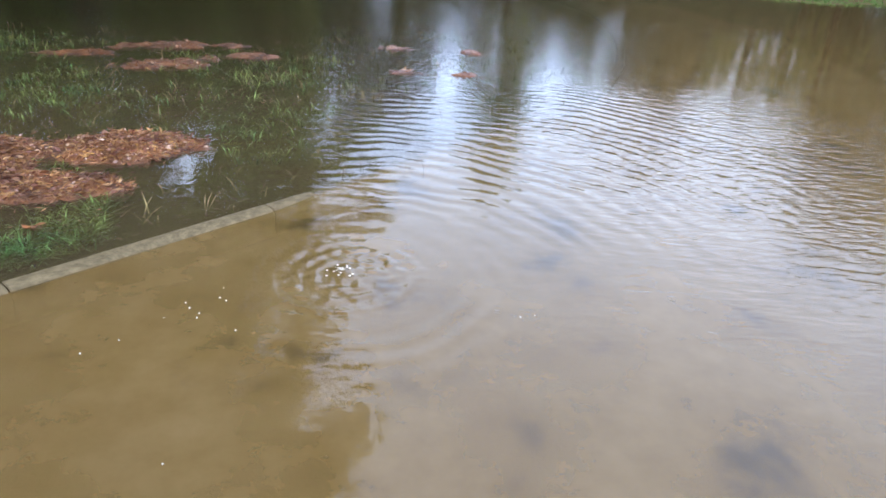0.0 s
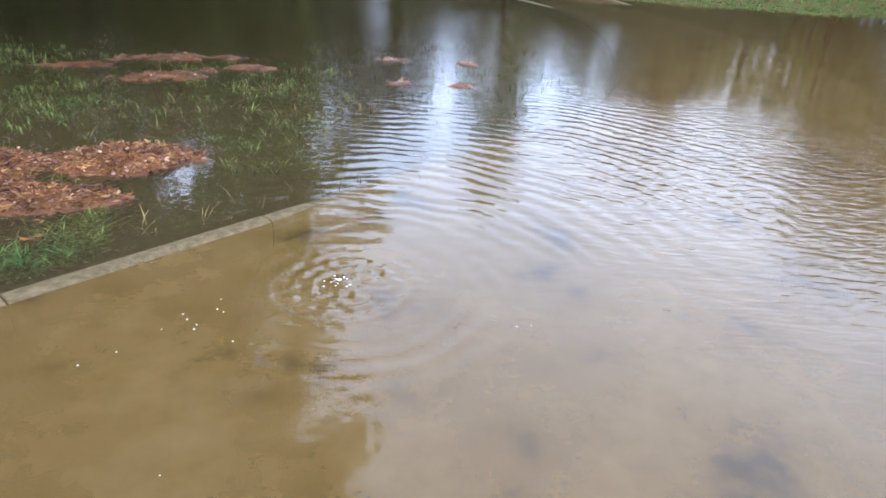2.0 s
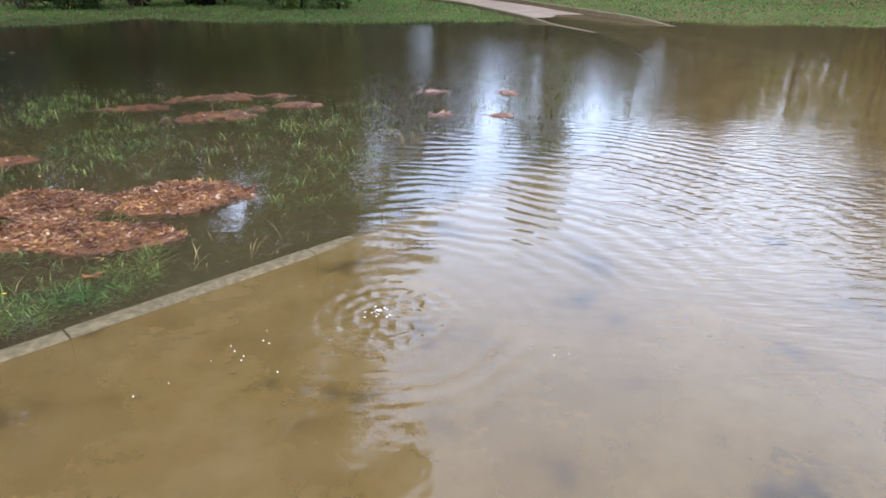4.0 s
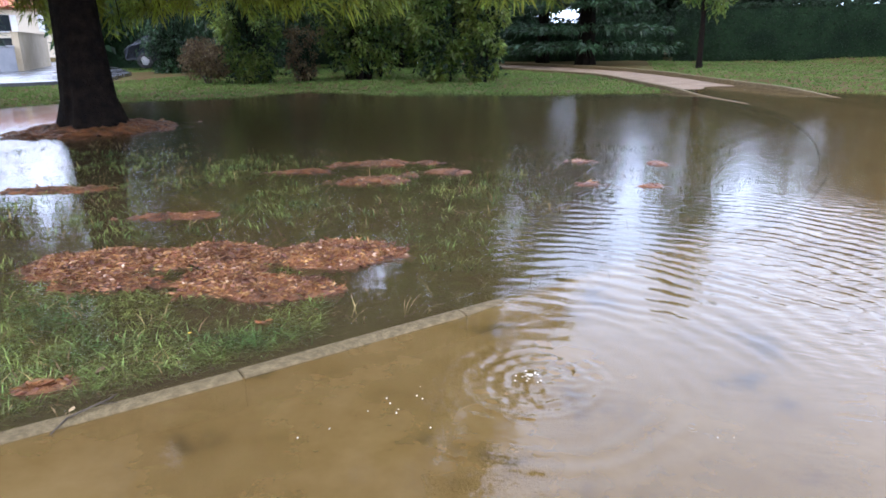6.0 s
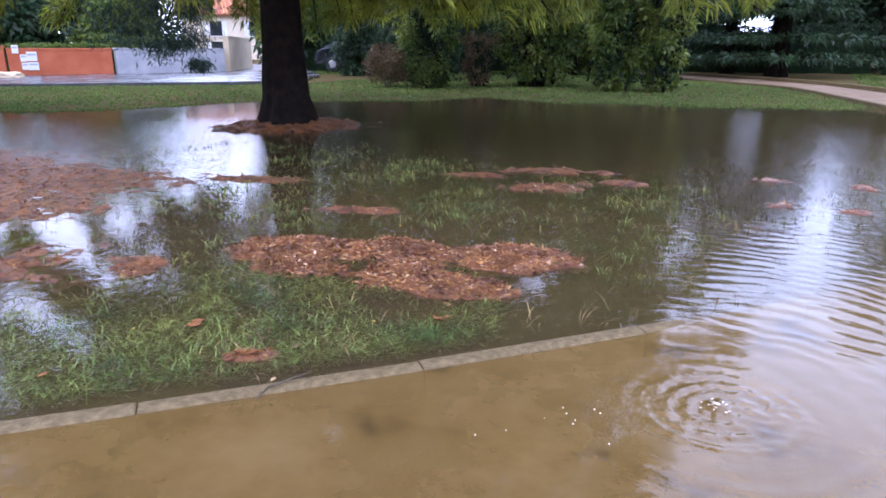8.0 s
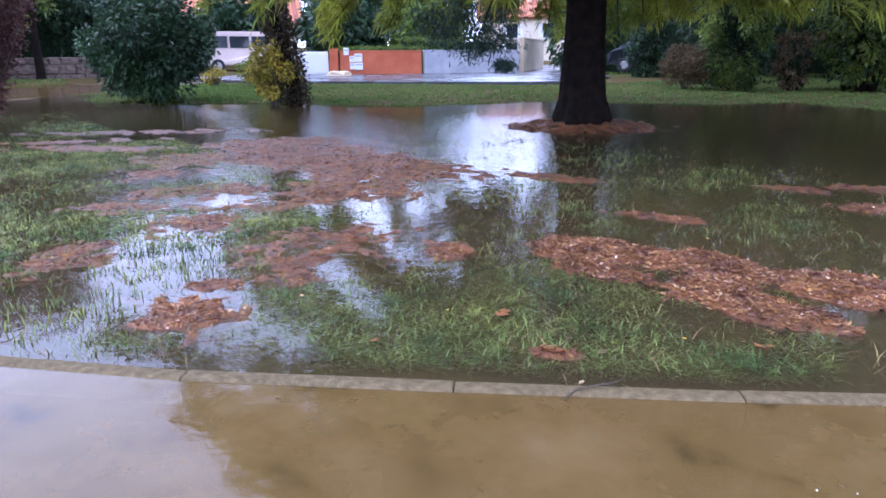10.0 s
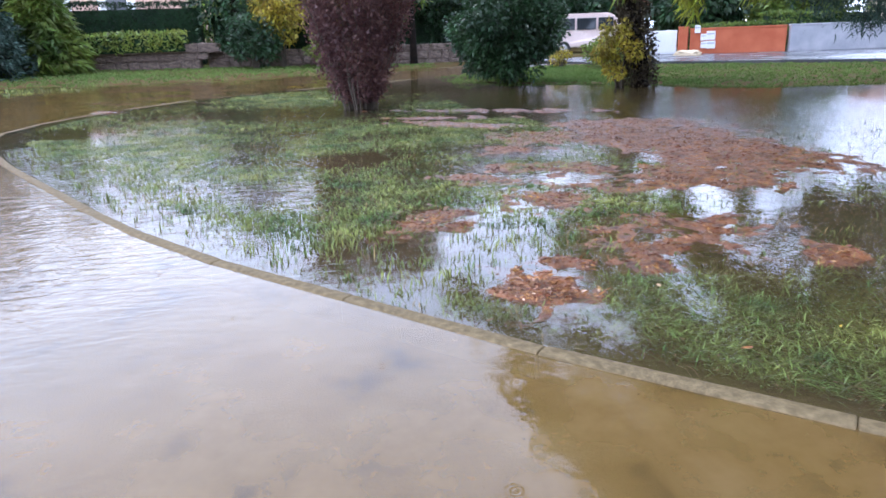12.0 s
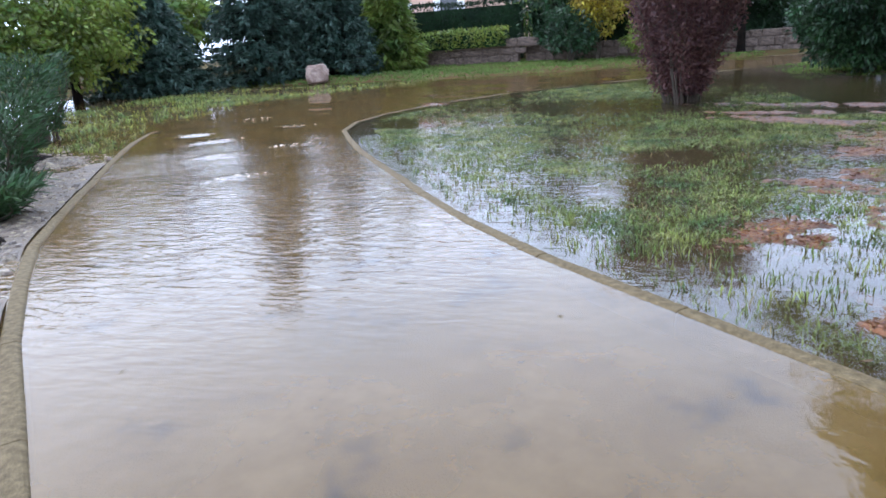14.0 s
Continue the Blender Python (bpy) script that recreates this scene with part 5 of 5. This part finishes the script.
def grass(name, box, clumps, per, tall, width, keep, label, mat, lie=0.5, seed=1, sunk=0.0, lawn=True):
    r = np.random.default_rng(seed)
    x, y = r.uniform(box[0], box[1], clumps * 4), r.uniform(box[2], box[3], clumps * 4)
    ok = keep(x, y, r) & (side(SLAB, x, y) > 0.06 if lawn else side(SLABB, x, y) < -0.05)
    for cx, cy, a, b in MATS:
        ok &= (((x - cx) / a) ** 2 + ((y - cy) / b) ** 2 > 0.9) | (r.random(len(x)) < 0.3)
    x, y = x[ok][:clumps], y[ok][:clumps]
    k = len(x)
    bx = np.repeat(x, per) + r.normal(0, 0.022, k * per)
    by = np.repeat(y, per) + r.normal(0, 0.022, k * per)
    g0 = ground_level(x, y)
    w0 = flow_level(x, y)
    bz = np.repeat(np.where(g0 < w0 - 0.02, g0 + sunk * (w0 - 0.012 - g0), g0), per) - 0.004
    a = r.uniform(0, 6.28, k * per)
    t = lie * (0.35 + 0.7 * np.abs(r.normal(0, 1, k * per)))
    d = np.stack([np.cos(a) * t, np.sin(a) * t, np.ones(k * per)], -1)
    d /= np.linalg.norm(d, axis=1, keepdims=True)
    ln = tall * r.uniform(0.5, 1.3, k * per)
    sd = np.stack([-np.sin(a), np.cos(a), np.zeros(k * per)], -1) * (width * r.uniform(0.7, 1.3, k * per))[:, None] * 0.5
    b0 = np.stack([bx, by, bz], -1)
    m = b0 + d * ln[:, None] * 0.55
    tip = m + (d * np.array([1.6, 1.6, 0.55])) * ln[:, None] * 0.5
    v = np.stack([b0 - sd, b0 + sd, m + sd * 0.8, m - sd * 0.8, tip], 1).reshape(-1, 3)
    i = np.arange(k * per)[:, None] * 5
    f = np.vstack([i + np.array([[0, 1, 2]]), i + np.array([[0, 2, 3]]), i + np.array([[3, 2, 4]])])
    obj(name, mesh_from(name, v, f, mat), label=label, category="grass", kind="stuff")


def patchy(scale, cut, seed):
    return lambda x, y, r: wavy(x, y, scale, seed) + 0.5 * r.normal(size=x.shape) > cut


grass("flooded_grass", (-3.6, -0.9, 0.2, 3.0), 3700, 6, 0.064, 0.0046, lambda x, y, r: (wavy(x, y, 3.4, 5) + 0.35 * r.normal(size=x.shape) > -0.1) & (side(SLAB, x, y) > 0.16) & (x + 0.3 * y < -0.55) & (x - 0.2 * y > -3.6), "wet green grass lying in shallow flood water", M_GRASS, 2.2, 1, 0.86)
grass("grass_tufts", (-4.6, -0.6, 3.2, 6.2), 850, 6, 0.065, 0.0055, patchy(2.6, 0.15, 6), "sparse grass tufts standing in clear flood water", M_GRASS, 0.9, 2, 0.9)
grass("grass_tufts", (-1.5, 1.2, 5.2, 8.5), 420, 4, 0.10, 0.006, patchy(2.6, 0.2, 7), "thin grass stalks standing in the flood", M_GRASS, 0.35, 3)
grass("grass_tufts", (-5.2, -3.0, -1.5, 1.6), 800, 5, 0.07, 0.006, patchy(3.0, 0.2, 8), "grass tufts standing in a shallow puddle", M_GRASS, 0.5, 4, 0.5)
grass("lawn_grass", (-10.2, -4.4, -4.4, 2.6), 14000, 7, 0.05, 0.0085, lambda x, y, r: (wavy(x, y, 2.0, 9) + 0.4 * r.normal(size=x.shape) > 0.0) & (side(SLAB, x, y) > 0.45), "dense wet green grass on the soaked lawn", M_GRASS, 1.2, 5, 0.88)
grass("lawn_grass", (-16.5, -9.8, -5.0, 2.2), 6500, 6, 0.05, 0.011, lambda x, y, r: (wavy(x, y, 1.1, 19) + 0.4 * r.normal(size=x.shape) > 0.25) & (side(SLAB, x, y) > 0.35), "thin grass standing in a film of flood water", M_GRASS, 1.0, 15, 0.8)
grass("grass_tufts", (-9.6, -3.4, -4.2, 0.4), 480, 5, 0.085, 0.007, lambda x, y, r: (side(SLAB, x, y) < 0.8) & (side(SLAB, x, y) > 0.12), "grass stalks standing in the puddle along the kerb", M_GRASS, 0.5, 16, 0.7)
grass("grass_tufts", (-7, -3.2, 1.2, 6.5), 800, 6, 0.06, 0.006, patchy(2.4, 0.45, 10), "grass tufts between needle mats and puddles", M_GRASS, 0.9, 6, 0.85)
grass("straw", (-9, 0.6, -2.5, 7), 1500, 3, 0.09, 0.005, patchy(2.4, 0.1, 11), "dead straw stalks in the flooded grass", M_STRAW, 1.6, 7, 0.8)
grass("verge_grass", (-26, 6, 3, 34), 42000, 5, 0.055, 0.016, lambda x, y, r: (rise(x, y) > 0.03) & ~on_road(x, y), "mown green grass on the dry verge", M_VERGE, 0.6, 8)
grass("verge_grass", (-24, -9, -6, 8), 16000, 5, 0.05, 0.014, lambda x, y, r: ground_level(x, y) > flow_level(x, y) + 0.012, "mown green grass on the dry verge", M_VERGE, 0.6, 9)

grass("verge_grass", (-28, -18.5, -14, 4), 9000, 5, 0.06, 0.02, lambda x, y, r: ground_level(x, y) > flow_level(x, y), "mown green grass before the stone wall", M_VERGE, 0.6, 17, 0.0, False)
grass("bank_grass", (-19, -8.5, -13, -6), 2600, 5, 0.11, 0.018, patchy(0.9, 0.1, 13), "grass standing in flood water beyond the bank kerb", M_GRASS, 0.6, 10, 0.6, False)
grass("verge_grass", (1.0, 24, 14.5, 37), 22000, 5, 0.06, 0.02, lambda x, y, r: rise(x, y) > 0.02, "mown green grass beyond the path", M_VERGE, 0.6, 11, 0.0, False)
grass("kerb_weeds", (-9.5, -2.0, -8.2, -2.3), 420, 5, 0.05, 0.006, lambda x, y, r: (side(SLABB, x, y) < -0.02) & (side(SLABB, x, y) > -0.3) & (wavy(x, y, 3, 14) > 0.3), "weeds and debris along the bank kerb", M_STRAW, 1.4, 12, 0.5, False)

# ---- kerbs ----
def kerb(line, name, label, top_at, start=0):
    root = thing(name, (0, 0, 0), label, "kerb", kind="structure")
    me = bpy.data.meshes.new("kerb_stone")
    bm = box_bm(0.996, 0.094, 0.24, (0, 0, -0.12))
    bmesh.ops.bevel(bm, geom=[e for e in bm.edges if abs(e.verts[0].co.x - e.verts[1].co.x) > 0.5 and e.verts[0].co.z > -0.05], offset=0.024, segments=3, affect="EDGES", profile=0.5)
    bmesh.ops.bevel(bm, geom=[e for e in bm.edges if abs(e.verts[0].co.x) > 0.49 and abs(e.verts[1].co.x) > 0.49 and e.verts[0].co.z > -0.1 and e.verts[1].co.z > -0.1], offset=0.004, segments=1, affect="EDGES")
    bm.to_mesh(me)
    bm.free()
    me.materials.append(M_KERB)
    r = np.random.default_rng(4)
    for i in range(start, len(line) - 4, 4):
        a, b = line[i], line[i + 4]
        c = (a + b) / 2
        ob = obj("kerb_stone", me, root)
        za, zb = top_at(*a), top_at(*b)
        ob.location = (c[0], c[1], (za + zb) / 2 + r.uniform(-0.002, 0.002))
        ob.rotation_euler = (0, -math.atan2(zb - za, 1.0), math.atan2(b[1] - a[1], b[0] - a[0]) + r.uniform(-0.004, 0.004))
        ob.scale[0] = float(np.linalg.norm(b - a))


def lawn_top(x, y):
    z = 0.010 + float(rise(x, y)) * 0.95
    if y > 2.7:
        z -= 0.055 * float(ramp01(y, 2.7, 3.9)) * (1 - float(ramp01(y, 12.0, 14.0)))
    return z


def bank_top(x, y):
    return 0.016 + float(rise(x, y)) - 0.06 * float(ramp01(-x, 9.5, 12.0)) * (1 - float(ramp01(y, 0, 5))) - 0.11 * float(ramp01(x + y, -1.8, 0.8)) * (1 - float(ramp01(y, 13.0, 16.0)))


kerb(KERB_LAWN, "kerb_lawn", "weathered concrete kerb edging the flooded lawn", lawn_top, 3)
kerb(KERB_BANK, "kerb_bank", "weathered concrete kerb along the gravel bank", bank_top)
stone_wall((-26.4, -9.5), (-26.2, -4.2), 0.85, 0.45, "retaining_wall", "low brown retaining wall of rough stones", 5)
stone_wall((-26.6, -4.0), (-27.0, 6.5), 0.75, 0.45, "retaining_wall", "low brown retaining wall of rough stones", 6)
hedge((-26.28, -8.4), (-26.1, -4.6), 0.62, 0.85, M_LIGHTLEAF, "yellow-green creeper spilling over the stone wall", seed=12, name="creeper", dense=260, leaf=0.15, lift=0.62)


def gravel_bank():
    line = KERB_BANK[(KERB_BANK[:, 0] > -10.5) & (KERB_BANK[:, 0] < 0.6) & (KERB_BANK[:, 1] < 0.3)]
    d = np.gradient(line, axis=0)
    d /= np.linalg.norm(d, axis=1, keepdims=True)
    nrm = np.stack([d[:, 1], -d[:, 0]], -1)
    cols = 40
    off = 0.05 + 2.6 * np.linspace(0, 1, cols) ** 1.2
    g = line[:, None] + nrm[:, None] * off[None, :, None]
    x, y = g[..., 0], g[..., 1]
    z = 0.010 + 0.014 * wavy(x, y, 2.4, 71) + 0.006 * wavy(x, y, 9, 72) + rise(x, y) * 0.98 - 0.06 * ramp01(off, 1.9, 2.6)[None]
    z = z - 0.09 * ramp01(x + y, -2.2, 0.4) - 0.07 * ramp01(-x, 7.6, 10.2)
    v = np.stack([x, y, z], -1).reshape(-1, 3)
    i = (np.arange(len(line) - 1)[:, None] * cols + np.arange(cols - 1)[None]).ravel()
    obj("gravel_bank", mesh_from("gravel_bank", v, np.stack([i, i + 1, i + cols + 1, i + cols], -1), M_GRAVEL, True), label="pale wet gravel bank beside the path", category="ground", kind="structure")


gravel_bank()


def pebbles():
    """Loose stones lying on the bank, too many to count."""
    r = np.random.default_rng(33)
    x, y = r.uniform(-9.5, -1.6, 26000), r.uniform(-9.5, -1.8, 26000)
    d = -side(SLABB, x, y)
    ok = (d > 0.07) & (d < 1.7) & (wavy(x, y, 2.2, 34) + 0.6 * r.normal(size=x.shape) > 0.0)
    x, y, d = x[ok][:4200], y[ok][:4200], d[ok][:4200]
    z = 0.010 + 0.014 * wavy(x, y, 2.4, 71) + 0.006 * wavy(x, y, 9, 72) + rise(x, y) * 0.98 - 0.09 * ramp01(x + y, -2.2, 0.4) - 0.07 * ramp01(-x, 7.6, 10.2)
    k = len(x)
    q = np.abs(r.normal(0, 0.010, k)) + 0.007
    cube = np.array([(-1, -1, -0.4), (1, -1, -0.4), (1, 1, -0.4), (-1, 1, -0.4), (-0.6, -0.6, 0.6), (0.6, -0.6, 0.6), (0.6, 0.6, 0.6), (-0.6, 0.6, 0.6)])
    a = r.uniform(0, 6.28, k)
    v = cube[None] * (1 + 0.25 * r.normal(size=(k, 8, 3))) * q[:, None, None]
    vx, vy = v[..., 0] * np.cos(a)[:, None] - v[..., 1] * np.sin(a)[:, None], v[..., 0] * np.sin(a)[:, None] + v[..., 1] * np.cos(a)[:, None]
    v = np.stack([vx + x[:, None], vy + y[:, None], v[..., 2] + z[:, None]], -1).reshape(-1, 3)
    f = np.array([(4, 5, 6, 7), (0, 1, 5, 4), (1, 2, 6, 5), (2, 3, 7, 6), (3, 0, 4, 7)])
    f = (np.arange(k)[:, None, None] * 8 + f[None]).reshape(-1, 4)
    obj("gravel_stones", mesh_from("gravel_stones", v, f, M_PEBBLE, True), label="loose wet gravel stones on the bank", category="gravel", kind="stuff")


pebbles()


def foam():
    bm = bmesh.new()
    r = np.random.default_rng(9)
    spots = [(-0.75, 1.72), (-0.68, 1.76), (-0.66, 1.88), (-0.62, 1.82), (-0.72, 1.78), (-0.58, 1.16), (0.35, 1.85), (-0.94, 1.54), (-0.86, 1.62), (-0.55, 1.7)]
    for cx, cy in spots:
        for _ in range(r.integers(1, 3)):
            rad = r.uniform(0.0012, 0.003)
            bmesh.ops.create_icosphere(bm, subdivisions=2, radius=rad, matrix=Matrix.Translation((cx + r.normal(0, 0.02), cy + r.normal(0, 0.02), 0.001)))
    me = bpy.data.meshes.new("bubbles")
    bm.to_mesh(me)
    bm.free()
    me.materials.append(M_FOAM)
    obj("bubbles", me, label="small pale bubbles drifting on the muddy water", category="bubbles", kind="stuff")
    bm = bmesh.new()
    for k in range(36):
        a, q = r.uniform(0, 6.28), abs(r.normal(0, 0.022))
        bmesh.ops.create_icosphere(bm, subdivisions=1, radius=r.uniform(0.0015, 0.004), matrix=Matrix.Translation((SPRING[0] + q * 1.3 * math.cos(a), SPRING[1] + q * math.sin(a), 0.014 - 0.18 * q)) @ Matrix.Diagonal((1.5, 1.0, 0.6, 1)))
    me = bpy.data.meshes.new("spring_foam")
    bm.to_mesh(me)
    bm.free()
    me.materials.append(M_FOAM)
    obj("spring_foam", me, label="white foam where water wells up through the path", category="foam", kind="stuff")


foam()


def crest_foam():
    bm = bmesh.new()
    r = np.random.default_rng(19)
    for cx, cy, h, w in CRESTS:
        for _ in range(int(34 * w / 0.4)):
            v, u = r.normal(0, 0.55 * w), r.normal(0.02, 0.06)
            x, y = cx + 0.8 * u - 0.6 * v, cy + 0.6 * u + 0.8 * v
            z = float(flow_level(x, y)) + 0.9 * h * math.exp(-(u / 0.13) ** 2 - (v / w) ** 2)
            bmesh.ops.create_icosphere(bm, subdivisions=1, radius=r.uniform(0.004, 0.013), matrix=Matrix.Translation((x, y, z)) @ Matrix.Diagonal((1.6, 1.6, 0.45, 1)))
    ob = part("foam", bm, M_FOAM, None)
    tagged(ob, "pale foam on the small standing waves of the stream", "foam", kind="stuff")


crest_foam()


def fallen_leaf(x, y, size, mat, label, turn, z=0.006):
    """One curled leaf."""
    n_ = 6
    v, f = [], []
    for i in range(n_ + 1):
        u = i / n_
        w = 0.5 * math.sin(math.pi * u ** 0.8) * 0.55
        for sx in (-1, 0, 1):
            v.append((size * (u - 0.5), size * sx * w, 0.12 * size * (abs(sx) * 0.8 + 0.6 * (2 * u - 1) ** 2)))
    for i in range(n_):
        for j in range(2):
            f.append((i * 3 + j, i * 3 + 3 + j, i * 3 + 4 + j, i * 3 + 1 + j))
    ob = obj("leaf", mesh_from("leaf", v, f, mat, True), None, (x, y, z), label, "leaf", "fallen leaves")
    ob.rotation_euler = (0.1, 0.05, turn)


M_ORANGELEAF = surface("orange_dead_leaf", (0.17, 0.055, 0.014), (0.30, 0.12, 0.035), 30, 0.5, 0.2, 90)
M_PALELEAF = surface("pale_dead_leaf", (0.30, 0.21, 0.10), (0.42, 0.31, 0.17), 30, 0.5, 0.2, 90)
M_GOLDLEAF = surface("golden_leaf", (0.62, 0.40, 0.03), (0.72, 0.5, 0.06), 30, 0.5, 0.1, 90)
for x, y, q, m_, lb in ((-2.51, 1.11, 0.075, M_ORANGELEAF, "curled orange dead leaf in wet grass"), (-1.98, 1.61, 0.16, M_ORANGELEAF, "large brown dead leaf in wet grass"), (-2.39, 1.71, 0.11, M_ORANGELEAF, "brown dead leaf in wet grass"),
                       (-3.18, 1.12, 0.06, M_PALELEAF, "pale dead leaf in wet grass"), (-1.73, 2.13, 0.03, M_GOLDLEAF, "small golden leaf in wet grass"), (-2.59, 1.56, 0.03, M_GOLDLEAF, "small golden leaf in wet grass"),
                       (-1.5, 2.29, 0.09, M_ORANGELEAF, "reddish dead leaf standing in flood water"), (-3.0, 0.28, 0.07, M_BROWNLEAF, "dark leaf floating beside the kerb"), (-2.41, 1.75, 0.1, M_ORANGELEAF, "brown dead leaf in wet grass"),
                       (-2.01, 1.62, 0.09, M_BROWNLEAF, "brown dead leaf in wet grass"), (-2.52, 3.61, 0.04, M_GOLDLEAF, "small golden leaf behind the needle mat"), (-1.85, 1.75, 0.09, M_BROWNLEAF, "brown dead leaf in wet grass"),
                       (-3.3, 2.19, 0.14, M_ORANGELEAF, "brown dead leaf among grass tufts"), (-1.72, 1.475, 0.055, M_PALELEAF, "pale dead leaf lying on the kerb")):
    fallen_leaf(x, y, q * 0.6, m_, lb, x * 7 + y * 3, 0.022 if "kerb" in lb and "beside" not in lb else 0.008)


def twig():
    bm = bmesh.new()
    tube(bm, [(-1.70, 1.36, 0.004), (-1.71, 1.44, 0.014), (-1.67, 1.53, 0.02), (-1.645, 1.565, 0.026), (-1.635, 1.59, 0.034)], [0.002, 0.003, 0.003, 0.0025, 0.001], 6)
    tube(bm, [(-1.665, 1.535, 0.021), (-1.63, 1.535, 0.027), (-1.605, 1.55, 0.025)], [0.002, 0.0015, 0.0006], 5)
    ob = part("twig", bm, M_STEM, None)
    tagged(ob, "broken grey twig lying across the kerb", "twig")


twig()


def debris(box, count, label, seed):
    """Bits of needle, bark and straw afloat between the blades."""
    r = np.random.default_rng(seed)
    x, y = r.uniform(box[0], box[1], count * 3), r.uniform(box[2], box[3], count * 3)
    ok = (side(SLAB, x, y) > 0.1) & (wavy(x, y, 2.2, 77) + 0.5 * r.normal(size=x.shape) > 0.0)
    x, y = x[ok][:count], y[ok][:count]
    k = len(x)
    d = unit(k) * np.array([1, 1, 0.15])
    z = np.maximum(ground_level(x, y), flow_level(x, y)) + 0.004
    sz = r.uniform(0.008, 0.026, k)
    foliage("floating_debris", [blades(np.stack([x, y, z], -1), d, sz, sz * r.uniform(0.06, 0.2, k))], M_DEBRIS, None, None, label=label, category="debris", kind="stuff")


debris((-4.2, -0.8, 0.3, 4.6), 4200, "brown needle and straw bits between grass blades", 90)
debris((-3.6, 1.6, 4.6, 8.4), 1300, "brown needle bits afloat on the flooded lawn", 91)
debris((-9.5, -3.2, -2.6, 4.2), 5200, "brown needle and straw bits on the soaked lawn", 92)
